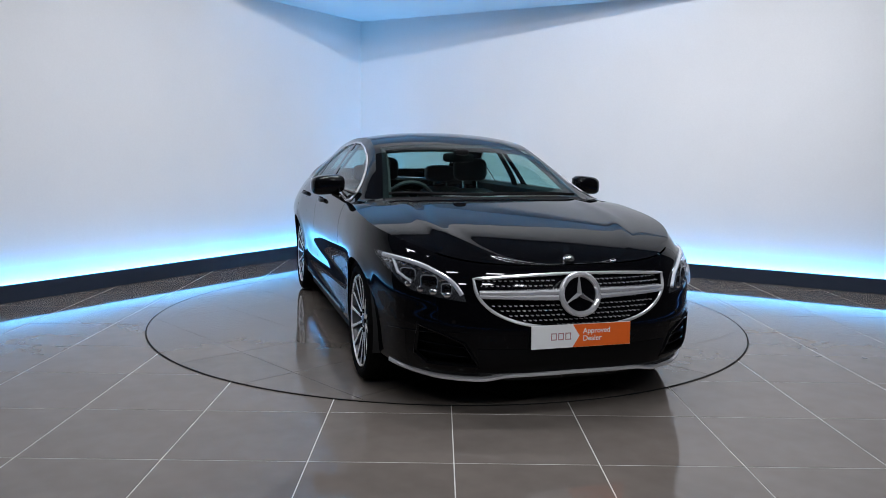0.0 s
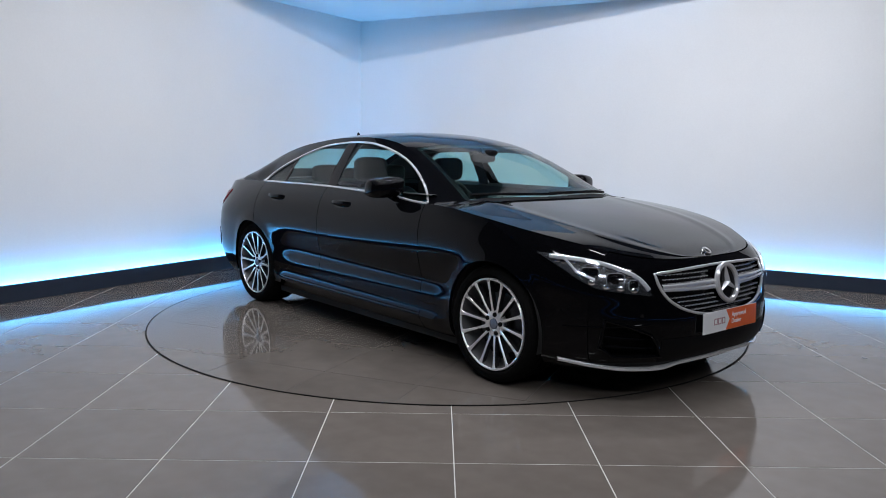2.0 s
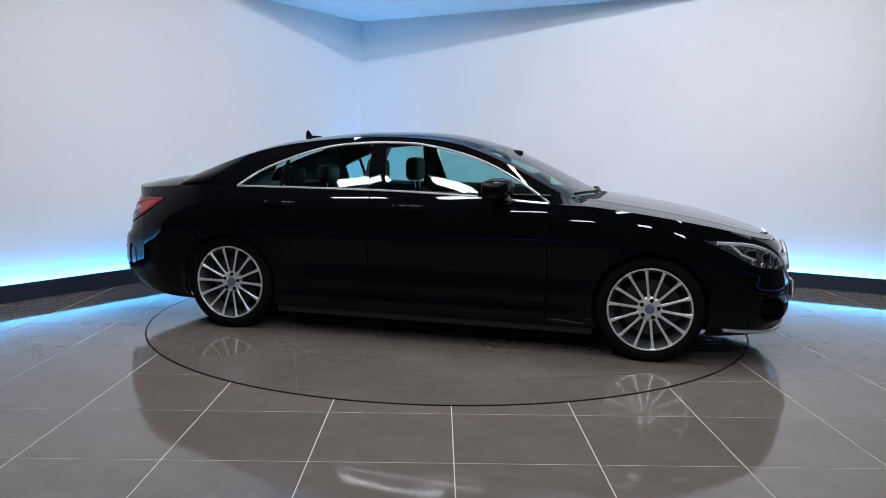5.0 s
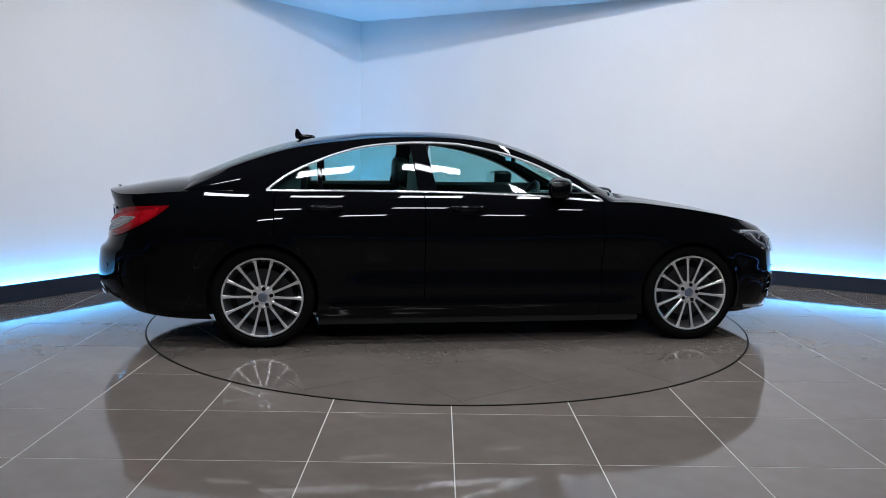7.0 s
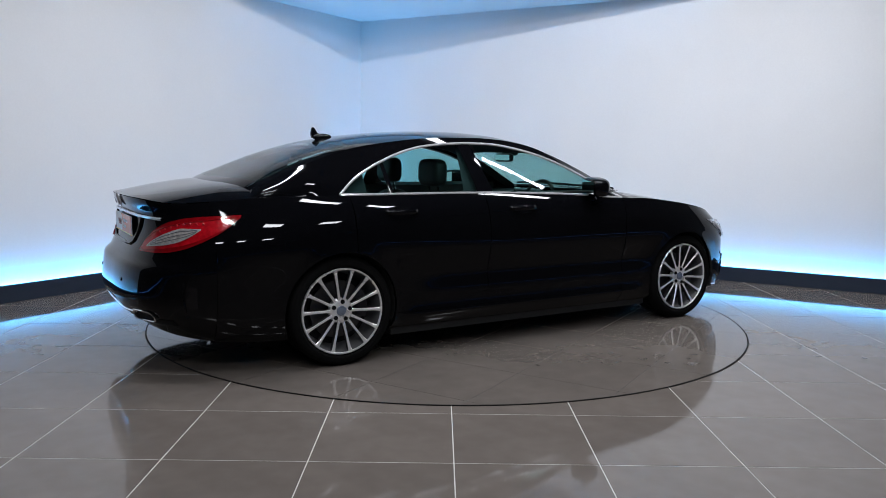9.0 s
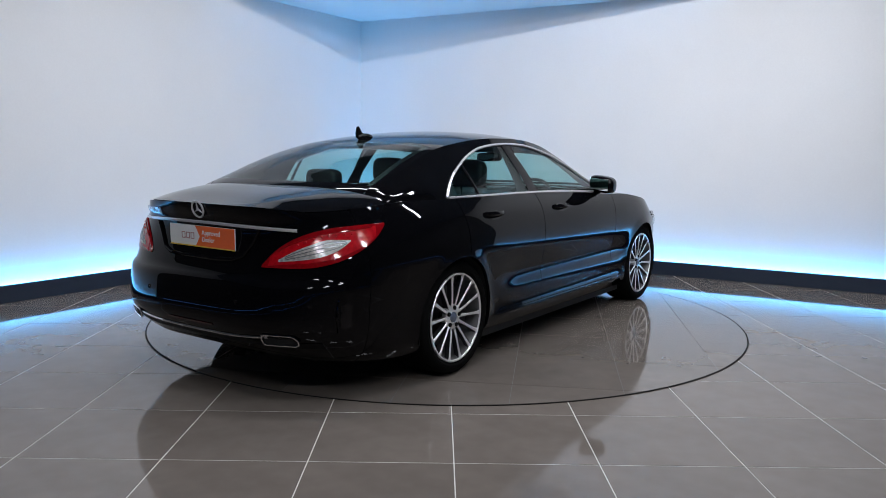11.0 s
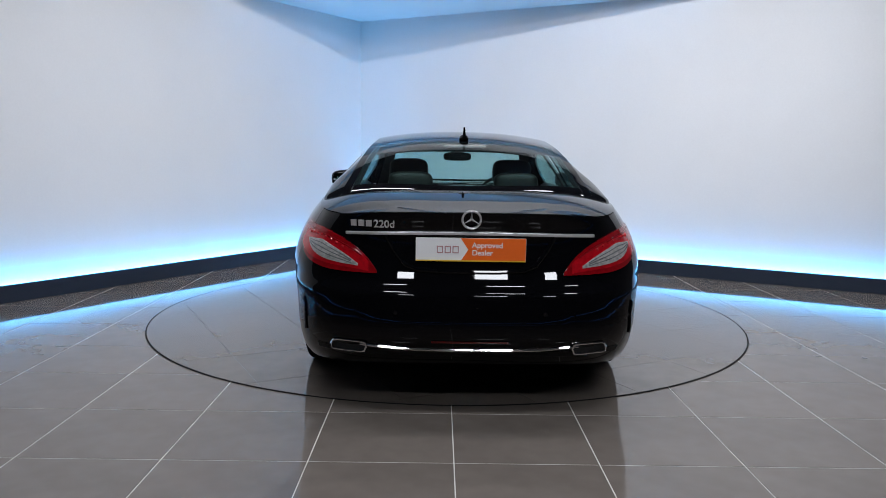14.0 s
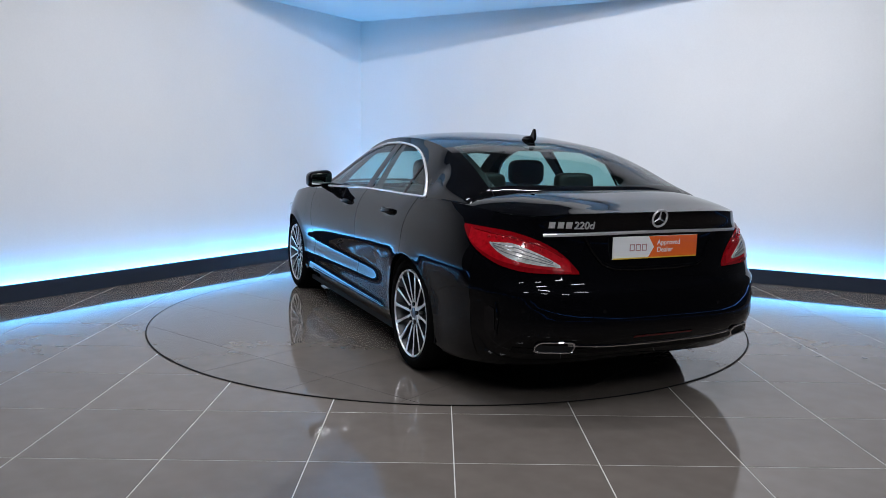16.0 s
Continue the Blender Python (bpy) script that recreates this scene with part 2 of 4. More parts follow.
# the light strip runs on round the hall, on top of its skirting
INNER = Vector((0, -3.0, 0))
for k, (a, b) in enumerate((((-BX, BY), (BX, BY)), ((-BX, BY), (END_L.x, END_L.y)), ((BX, BY), (END_R.x, END_R.y)))):
    a, b = Vector((*a, 0)), Vector((*b, 0))
    d = (b - a).normalized()
    n = Vector((-d.y, d.x, 0))
    if n.dot(INNER - a) < 0:
        n = -n
    mid = (a + b) / 2
    turn = Matrix.Rotation(math.atan2(d.y, d.x), 4, "Z")
    half = (b - a).length - 0.5
    ob = part(f"skirting_{k + 3}", box_bm(0, 0, SKIRT_H / 2, half, 0.03, SKIRT_H), M_SKIRT, smooth=False)
    ob.matrix_world = Matrix.Translation(mid + n * 0.095) @ turn
    tagged(ob, "dark blue-grey skirting board under a light strip", "skirting", kind="structure")
    ob = part("light_strip", box_bm(0, 0, 0.0075, half, 0.02, 0.015), M_LED_DIM, smooth=False)
    ob.matrix_world = Matrix.Translation(mid + n * 0.095 + Vector((0, 0, SKIRT_H))) @ turn
    tagged(ob, "dimly glowing blue LED strip on top of the skirting", "light strip", group="light strips along the walls")

bm = bmesh.new()
add_box(bm, 0, STAGE_EDGE + 2.0, (CEILING_Z + HALL_Z) / 2 + 0.05, 17, 4.0, HALL_Z - CEILING_Z + 0.1)
tagged(part("ceiling_stage", bm, M_CEIL, smooth=False), "flat white lowered ceiling in the corner", "ceiling", kind="structure")
tagged(part("ceiling_hall", box_bm(0, -5.0, HALL_Z + 0.06, 17, 13.7, 0.12), M_HALLCEIL, smooth=False), "dark painted ceiling of the hall", "ceiling", kind="structure")


def ceiling_panel(x, y, sx, sy, rz):
    root = new("ceiling_light")
    fr = bmesh.new()
    for cx, cy, bx, by in ((0, sy / 2 + 0.012, sx + 0.05, 0.024), (0, -sy / 2 - 0.012, sx + 0.05, 0.024), (sx / 2 + 0.012, 0, 0.024, sy), (-sx / 2 - 0.012, 0, 0.024, sy)):
        add_box(fr, cx, cy, -0.02, bx, by, 0.04)
    part("frame", fr, M_LAMPFRAME, root, smooth=False)
    part("diffuser", box_bm(0, 0, -0.012, sx, sy, 0.02), M_PANEL, root, smooth=False)
    root.matrix_world = pose(x, y, HALL_Z - 0.035, LAMP_TILT, 0, rz)
    return tagged(root, "flat glowing white ceiling light panel", "ceiling light", group="ceiling light panels")


for px, py, sx, sy, rz in PANELS:
    ceiling_panel(px, py, sx, sy, rz)

# ---- turntable and the car's turn ----
RING_R = 2.218
DISC_Z = 0.005


def heading(t):
    """The turn of the platform, in degrees."""
    return -72.88 + 11.433 * t + 0.03428 * t * t - 0.001117 * t ** 3


def clip_to_circle(poly, r, n=180):
    """The part of a convex polygon inside a circle round the origin."""
    for k in range(n):
        a = 2 * math.pi * (k + 0.5) / n
        nx, ny, lim = math.cos(a), math.sin(a), r * math.cos(math.pi / n)
        res = []
        for i in range(len(poly)):
            p, q = poly[i], poly[(i + 1) % len(poly)]
            dp, dq = p[0] * nx + p[1] * ny - lim, q[0] * nx + q[1] * ny - lim
            if dp <= 0:
                res.append(p)
            if dp * dq < 0:
                s = dp / (dp - dq)
                res.append((p[0] + (q[0] - p[0]) * s, p[1] + (q[1] - p[1]) * s))
        poly = res
        if len(poly) < 3:
            return []
    return poly


def prism(poly, z0, z1):
    bm = bmesh.new()
    lo = [bm.verts.new((p[0], p[1], z0)) for p in poly]
    hi = [bm.verts.new((p[0], p[1], z1)) for p in poly]
    bm.faces.new(hi), bm.faces.new(lo[::-1])
    for i in range(len(poly)):
        j = (i + 1) % len(poly)
        bm.faces.new((lo[i], lo[j], hi[j], hi[i]))
    bmesh.ops.remove_doubles(bm, verts=bm.verts, dist=1e-5)
    return bm


turntable = new("turntable")
tagged(turntable, "round tiled turntable platform flush with the floor", "turntable")
bm = bmesh.new()
bmesh.ops.create_cone(bm, cap_ends=True, segments=180, radius1=RING_R - 0.004, radius2=RING_R - 0.004, depth=0.002)
bmesh.ops.translate(bm, verts=bm.verts, vec=(0, 0, 0.0029))
M_DISCJOINT = material("platform_joint", (0.07, 0.066, 0.062), 0.7, grain=0.15, scale=90)
part("joint_bed", bm, M_DISCJOINT, turntable, "dark narrow tile joints", smooth=False)
PT = 0.6
DISC_C, DISC_S = math.cos(radians(27.0)), math.sin(radians(27.0))     # the platform's tiles lie askew
for i in range(-5, 5):
    for j in range(-5, 5):
        x0, y0 = i * PT + 0.010, j * PT - 0.005
        g = 0.0017
        poly = [(x0 + g, y0 + g), (x0 + PT - g, y0 + g), (x0 + PT - g, y0 + PT - g), (x0 + g, y0 + PT - g)]
        poly = [(DISC_C * x - DISC_S * y, DISC_S * x + DISC_C * y) for x, y in poly]
        if min(math.hypot(*p) for p in poly) < RING_R:
            poly = clip_to_circle(poly, RING_R - 0.006)
            if poly:
                part("tile", prism(poly, 0.0038, DISC_Z), M_DISCTILE, turntable, smooth=False)
# dark band laid on top in place of the shaded gap round the platform
bm = bmesh.new()
lathe_rows = [[(r * math.cos(2 * math.pi * k / 180), r * math.sin(2 * math.pi * k / 180), z) for k in range(180)] for r, z in ((RING_R - 0.0055, 0.002), (RING_R - 0.0055, 0.0042), (RING_R + 0.004, 0.0042), (RING_R + 0.004, 0.002))]
add_grid(bm, lathe_rows, closed=True)
tagged(part("turntable_gap_ring", bm, M_GAP, smooth=False), "thin dark ring drawn for the shaded gap round the turntable", "rim", kind="structure")

# ---- the car: curves of its shape (x forward, y to its left, origin between the axles) ----
AXLE = 1.437
HUB_Y, HUB_Z = 0.888, 0.327
ARCH_R = 0.354

side_w = curve((0.14, 0.80), (0.19, 0.868), (0.24, 0.892), (0.30, 0.900), (0.40, 0.906), (0.50, 0.911), (0.60, 0.921), (0.70, 0.931),
               (0.78, 0.929), (0.85, 0.918), (0.91, 0.897), (0.96, 0.866), (1.00, 0.832), (1.04, 0.78))
nose_x = curve((0.13, 2.16), (0.18, 2.25), (0.24, 2.305), (0.32, 2.325), (0.42, 2.325), (0.52, 2.310), (0.60, 2.292), (0.68, 2.258), (0.74, 2.205), (0.80, 2.11), (0.90, 1.95), (1.0, 1.8))
tail_x = curve((0.20, -2.36), (0.26, -2.45), (0.32, -2.518), (0.37, -2.558), (0.41, -2.576), (0.45, -2.578), (0.50, -2.574), (0.56, -2.566), (0.612, -2.554), (0.640, -2.520), (0.68, -2.500), (0.75, -2.475),
               (0.83, -2.462), (0.90, -2.470), (0.95, -2.492), (0.985, -2.500), (1.04, -2.46))
top_z = curve((-2.52, 0.988), (-2.49, 0.986), (-2.45, 0.981), (-2.40, 0.972), (-2.35, 0.966), (-2.25, 0.969), (-2.1, 0.980), (-1.9, 0.994), (-1.6, 1.001), (-1.3, 1.001), (-0.8, 1.001), (-0.4, 0.999), (0.0, 0.990), (0.35, 0.978),
              (0.78, 0.950), (1.0, 0.945), (1.3, 0.915), (1.6, 0.871), (1.85, 0.821), (2.05, 0.769), (2.15, 0.744), (2.21, 0.732), (2.3, 0.725))
bot_z = curve((-2.6, 0.30), (-2.4, 0.235), (-2.1, 0.20), (-1.8, 0.185), (-1.0, 0.185), (1.0, 0.175), (1.9, 0.165), (2.2, 0.150), (2.33, 0.150))
FX, RX = 1.0, -1.2


def smooth(v, a, b):
    t = min(1.0, max(0.0, (v - a) / (b - a)))
    return t * t * (3 - 2 * t)


def taper(x, z):
    """How the flank narrows and swells along the car."""
    hip = 0.017 * math.exp(-((x + 1.45) / 0.55) ** 2) * math.exp(-((z - 0.72) / 0.2) ** 2)
    fender = 0.013 * math.exp(-((x - 1.42) / 0.40) ** 2) * math.exp(-((z - 0.70) / 0.11) ** 2)
    scoop = 0.0
    if -1.05 < x < 1.14:
        zt = 0.665 - 0.035 * (x + 0.8) / 1.8
        fade = smooth(x, -1.05, -0.72) * (1 - smooth(x, 0.92, 1.14))
        d = max(0.0, (zt - z) / 0.13)
        ramp = d * d / 0.16 if d < 0.08 else d - 0.04
        scoop = 0.018 * fade * min(1.0, ramp) * smooth(z, 0.385, 0.505)
    sill = 0.018 * math.exp(-((z - 0.262) / 0.030) ** 2) * smooth(x, -1.12, -0.90) * (1 - smooth(x, 0.90, 1.12))
    waist = -0.010 * math.exp(-((x + 0.2) / 0.7) ** 2) * math.exp(-((z - 0.85) / 0.2) ** 2)
    return hip + fender - scoop + waist + sill


def flank(x, z):
    """Half width of the body at a place along it and a height."""
    w = side_w(z) + taper(x, z)
    if x > FX:
        w -= 0.05 * smooth(z, 0.56, 0.80) * min(1.0, (x - FX) / 1.1) ** 1.5
        u = (x - FX) / (nose_x(z) - FX)
        return w * max(0.0, 1 - u ** 4.6) ** (1 / 2.6) if u < 1 else 0.0
    if x < RX:
        w -= 0.085 * smooth(z, 0.70, 0.95) * min(1.0, (RX - x) / 1.1) ** 1.5
        u = (x - RX) / (tail_x(z) - RX)
        return w * max(0.0, 1 - u ** 5.6) ** (1 / 3.1) if u < 1 else 0.0
    return w


def end_x(y, z, inner, outer):
    """Where the outline at a height has the half width y, between the flank's end and the tip."""
    y = abs(y)
    for _ in range(22):
        mid = (inner + outer) / 2
        if flank(mid, z) > y:
            inner = mid
        else:
            outer = mid
    return (inner + outer) / 2


def nose(y, z):
    return end_x(y, z, FX + 0.25, nose_x(z))


def tail(y, z):
    return end_x(y, z, RX - 0.25, tail_x(z))


def girth(front, z):
    """Outline of one end at a height, from its middle round to the flank, with lengths along it."""
    pts, end, start = [], (nose_x(z) if front else tail_x(z)), (FX if front else RX)
    for k in range(121):
        x = start + (end - start) * math.sin(math.pi / 2 * (1 - (k / 120) ** 2.0))
        pts.append((x, flank(x, z)))
    p = np.array(pts)
    p[0, 1] = 0.0
    return p, np.concatenate([[0], np.cumsum(np.hypot(*np.diff(p, axis=0).T))])


GIRTHS = {}


def skin(front, g, z, lift=0.0):
    """A point on the nose or tail, g metres round from the middle (g > 0: the car's left), lifted off the surface."""
    key = (front, round(z, 3))
    if key not in GIRTHS:
        GIRTHS[key] = girth(front, round(z, 3))
    p, s = GIRTHS[key]
    a = abs(g)
    x, y = np.interp(a, s, p[:, 0]), np.interp(a, s, p[:, 1])
    x2, y2 = np.interp(a + 0.02, s, p[:, 0]), np.interp(a + 0.02, s, p[:, 1])
    x1, y1 = np.interp(max(0, a - 0.02), s, p[:, 0]), np.interp(max(0, a - 0.02), s, p[:, 1])
    tx, ty = x2 - x1, y2 - y1
    ln = math.hypot(tx, ty) or 1
    nx, ny = ty / ln, -tx / ln
    if nx * (1 if front else -1) < 0 and abs(nx) > 0.05:
        nx, ny = -nx, -ny
    if ny < 0 and abs(nx) < 0.3:
        nx, ny = -nx, -ny
    sg = 1 if g >= 0 else -1
    return Vector((x + nx * lift, sg * (y + ny * lift), z))


def edge_z(x):
    return top_z(x)


ARCHES = [(AXLE, HUB_Z), (-AXLE, HUB_Z)]


def out_of_arch(x, z, y_of):
    """Moves a point that lies in a wheel opening onto its rim."""
    for ax, az in ARCHES:
        d = math.hypot(x - ax, z - az)
        if d < ARCH_R:
            k = ARCH_R / max(d, 1e-4)
            x, z = ax + (x - ax) * k, az + (z - az) * k
    return x, z


def flank_panel(x0, x1, z_lo, z_hi, sg, step=0.03, rows=26, gap=0.003, lip=True):
    """A body panel of the flank between two places along the car, cut out round the wheels."""
    bm = bmesh.new()
    n = max(2, int(abs(x1 - x0) / step))
    xs = spread(x0 + gap, x1 - gap, n)
    lo = z_lo if callable(z_lo) else (lambda x: z_lo)
    hi = z_hi if callable(z_hi) else (lambda x: z_hi)
    inside = set()
    grid = []
    for i, x in enumerate(xs):
        col = []
        for j in range(rows + 1):
            z = lerp(lo(x), hi(x), j / rows)
            hit = any(math.hypot(x - ax, z - az) < ARCH_R for ax, az in ARCHES)
            if hit:
                inside.add((i, j))
                xx, zz = out_of_arch(x, z, None)
                zz = max(zz, lo(x) - 0.001)
            else:
                xx, zz = x, z
            flare = 0.0
            for ax, az in ARCHES:
                dd = math.hypot(xx - ax, zz - az) - ARCH_R
                flare += 0.010 * math.exp(-(dd / 0.035) ** 2) if zz > 0.2 else 0
            col.append(bm.verts.new((xx, sg * (flank(xx, zz) + flare), zz)))
        grid.append(col)
    for i in range(len(xs) - 1):
        for j in range(rows):
            if {(i, j), (i + 1, j), (i, j + 1), (i + 1, j + 1)} <= inside:
                continue
            try:
                bm.faces.new((grid[i][j], grid[i + 1][j], grid[i + 1][j + 1], grid[i][j + 1]))
            except ValueError:
                pass
    loose = [v for v in bm.verts if not v.link_faces]
    bmesh.ops.delete(bm, geom=loose, context="VERTS")
    bmesh.ops.remove_doubles(bm, verts=bm.verts, dist=0.0008)
    # turned-in edges give the panel its thickness
    border = [e for e in bm.edges if e.is_boundary]
    ex = bmesh.ops.extrude_edge_only(bm, edges=border)
    for v in [g for g in ex["geom"] if isinstance(g, bmesh.types.BMVert)]:
        v.co.y -= sg * 0.022
    return bm


car = new("car")
tagged(car, "glossy black four-door coupe saloon with chrome trim", "car")

DOOR_F, DOOR_M, DOOR_R = 0.80, -0.40, -1.36
FRONT_X, REAR_X = 2.02, -2.16
BUMP_F = 1.80

for sg in (1, -1):
    # sill, fenders, doors
    for name, a, b, lo, hi in (("front_wing", DOOR_F, FRONT_X, lambda x: max(bot_z(x), 0.17), edge_z), ("rear_wing", REAR_X, DOOR_R, bot_z, edge_z)):
        part(name, flank_panel(a, b, lo, hi, sg), M_PAINT, car)
    part("front_door", flank_panel(DOOR_M, DOOR_F, 0.285, edge_z, sg), M_PAINT, car)
    part("rear_door", flank_panel(DOOR_R, DOOR_M, 0.285, edge_z, sg), M_PAINT, car)
    part("sill", flank_panel(DOOR_R, DOOR_F, bot_z, 0.282, sg, rows=8), M_PAINT, car)


# backing strips behind the joints between wings and bumpers, added to stop light leaking
for sg in (1, -1):
    for xj in (FRONT_X, REAR_X):
        part("joint_backing", grid_bm([[(x, sg * (flank(x, z) - 0.008), z) for z in spread(bot_z(x) + 0.004, edge_z(x) - 0.006, 20)] for x in spread(xj - 0.03, xj + 0.03, 4)]), M_GLOSS, car)


def end_face(front, z_of, rows, cols=56, lim=None):
    """The wrapped nose or tail between two curves of height."""
    rws = []
    xq = FRONT_X if front else REAR_X
    for j in range(rows + 1):
        r = []
        for i in range(cols + 1):
            u = -1 + 2 * i / cols
            u = math.copysign(abs(u) ** 0.9, u)
            z = 0.5
            for _ in range(3):
                y = u * flank(xq, z)
                x = nose(y, z) if front else tail(y, z)
                z = z_of(x, abs(y), j / rows)
            y = u * flank(xq, z)
            r.append((nose(y, z) if front else tail(y, z), y, z))
        rws.append(r)
    return rws


GR_TOP, GR_BOT = 0.695, 0.44


def grille_top(y):
    return 0.692 - 0.020 * (abs(y) / 0.5) ** 2


def in_grille(y, z, k=1.0):
    """Whether a place on the nose lies in the grille's opening, shrunk by k."""
    if abs(y) > 0.505 * k or z > grille_top(y) - (1 - k) * 0.15:
        return False
    return z > 0.655 or (abs(y) / (0.505 * k)) ** 2.6 + ((0.655 - z) / (0.212 * k)) ** 2.2 < 1


rws = end_face(True, lambda x, y, v: lerp(bot_z(x) + 0.02, edge_z(x) - 0.004, v), 44, 72)
bm = bmesh.new()
vs = add_grid(bm, rws)
kill = [f for f in bm.faces if in_grille(f.calc_center_median().y, f.calc_center_median().z, 0.96)]
bmesh.ops.delete(bm, geom=kill, context="FACES")
INTAKE = ((0.485, 0.255), (0.555, 0.370), (0.650, 0.412), (0.742, 0.445), (0.752, 0.300), (0.700, 0.255))


def in_intake(y, z):
    """Whether a place on the nose lies in one of the two side air intakes."""
    y, hit = abs(y), True
    for (y0, z0), (y1, z1) in zip(INTAKE, INTAKE[1:] + INTAKE[:1]):
        hit = hit and (y1 - y0) * (z - z0) - (z1 - z0) * (y - y0) < 0
    return hit


kill = [f for f in bm.faces if in_intake(f.calc_center_median().y, f.calc_center_median().z)]
bmesh.ops.delete(bm, geom=kill, context="FACES")
part("front_bumper", bm, M_PAINT, car)
rws = end_face(False, lambda x, y, v: lerp(bot_z(x), edge_z(x) - 0.004, v), 40, 64)
part("rear_bumper", grid_bm(rws), M_PAINT, car)

# bonnet and boot lid: sheets between the two top edges of the flanks
roof_z = curve((-2.52, 0.962), (-2.42, 0.988), (-2.2, 1.035), (-2.0, 1.070), (-1.765, 1.158), (-1.563, 1.239), (-1.359, 1.304), (-1.175, 1.346), (-0.947, 1.377), (-0.738, 1.397), (-0.528, 1.407),
               (-0.315, 1.409), (-0.1, 1.400), (0.119, 1.370), (0.341, 1.306), (0.567, 1.210), (0.797, 1.094), (0.983, 1.006), (1.10, 0.975), (1.263, 0.951), (1.5, 0.914), (1.74, 0.868), (1.984, 0.806), (2.12, 0.765), (2.21, 0.732), (2.3, 0.71))


deck_z = curve((-2.5, 0.986), (-2.42, 1.000), (-2.2, 1.040), (-2.0, 1.066), (-1.9, 1.072), (-1.6, 1.075), (0.86, 0.982), (1.0, 0.985), (1.1, 0.976), (1.263, 0.953), (1.5, 0.915), (1.74, 0.868), (1.984, 0.806), (2.12, 0.765), (2.21, 0.732), (2.3, 0.71))


def deck(xs, crown_p, rise=1.0, n=28, lift=0.0):
    rows = []
    for x in xs:
        ze = edge_z(x)
        ye = flank(x, ze)
        r = []
        for i in range(n + 1):
            u = -1 + 2 * i / n
            u = math.copysign(abs(u) ** 0.75, u)
            shape = 1 - abs(u) ** crown_p
            ridge = 0.004 * math.exp(-((abs(u) - 0.66) / 0.05) ** 2) * (1 if x > 0 else 0.15)
            r.append((x, u * ye, ze + max(0.0, deck_z(x) - ze) * shape * rise + ridge * min(1, ye / 0.5) + lift))
        rows.append(r)
    return rows


def nose_edge_x():
    x = 2.2
    for _ in range(20):
        x = nose(0, edge_z(x))
    return x


def tail_edge_x():
    x = -2.48
    for _ in range(20):
        x = tail(0, edge_z(x))
    return x


NX, TX = nose_edge_x(), tail_edge_x()
xs = spread(0.86, 1.9, 26) + [1.9 + (NX - 0.0005 - 1.9) * math.sin(math.pi / 2 * k / 16) for k in range(1, 17)]
part("bonnet", grid_bm(deck(xs, 2.6, n=48)), M_PAINT, car)
xs = [TX + 0.0005 + (-2.2 - TX) * (1 - math.cos(math.pi / 2 * k / 16)) for k in range(17)] + spread(-2.18, -1.62, 14)
part("boot_lid", grid_bm(deck(xs, 4.2, n=48)), M_PAINT, car)

# ---- greenhouse ----
rail_y = curve((-2.05, 0.70), (-1.8, 0.665), (-1.5, 0.625), (-1.2, 0.59), (-0.8, 0.568), (-0.35, 0.562), (0.0, 0.566), (0.3, 0.590), (0.55, 0.635), (0.8, 0.690), (1.0, 0.735))
rail_drop = curve((-2.05, 0.055), (-1.6, 0.060), (-1.2, 0.055), (-0.4, 0.048), (0.1, 0.050), (0.4, 0.058), (0.8, 0.060), (1.0, 0.060))
dlo_top = curve((-1.42, 1.0), (-1.30, 1.092), (-1.10, 1.190), (-0.95, 1.246), (-0.77, 1.292), (-0.58, 1.314), (-0.39, 1.323), (-0.20, 1.319), (0.0, 1.292), (0.20, 1.246), (0.40, 1.174), (0.60, 1.072), (0.80, 0.955))
DLO_A, DLO_B = -1.41, 0.795


def sink(x):
    """The screens' lower edges dip under bonnet and boot lid."""
    return 0.045 * smooth(-x, 1.86, 2.02)


def rail(x):
    return rail_y(x), max(roof_z(x) - rail_drop(x), edge_z(x) + 0.012) - sink(x)


def cabin_y(x, z, inset=0.0):
    """Half width of the cabin's side at a height."""
    zb, yb = edge_z(x), flank(x, edge_z(x)) - 0.012
    yr, zr = rail(x)
    u = min(1.05, max(0.0, (z - zb) / max(0.02, zr - zb)))
    round_out = 0.030 * math.sin(math.pi * min(1.0, u)) * smooth(-x, 1.36, 1.62) * (1 - smooth(-x, 1.85, 2.02))
    return lerp(yb, yr, 0.82 * u + 0.18 * u ** 2.2) + round_out - inset


def roof_pt(x, u):
    """A point of roof or screens: u from -1 to 1 between the rails."""
    bow = curve_bow(x)
    xx = x + bow * (1 - u * u)
    yr, zr = rail(x)
    zc = roof_z(xx) - sink(x)
    z = zr + (zc - zr) * (1 - abs(u) ** 2.3)
    return (xx, u * yr, z)


curve_bow = curve((-2.1, -0.10), (-1.9, -0.10), (-1.2, -0.06), (-0.6, 0.0), (0.0, 0.02), (0.25, 0.06), (0.6, 0.09), (0.9, 0.12), (1.05, 0.12))
WS_A, WS_B = 0.255, 0.93          # windscreen: header and base
RS_A, RS_B = -1.20, -1.84         # rear screen: header and base


def sheet(x0, x1, u0, u1, nx, nu, lift=0.0):
    return [[Vector(roof_pt(x, u)) + Vector((0, 0, lift)) for u in spread(u0, u1, nu)] for x in spread(x0, x1, nx)]


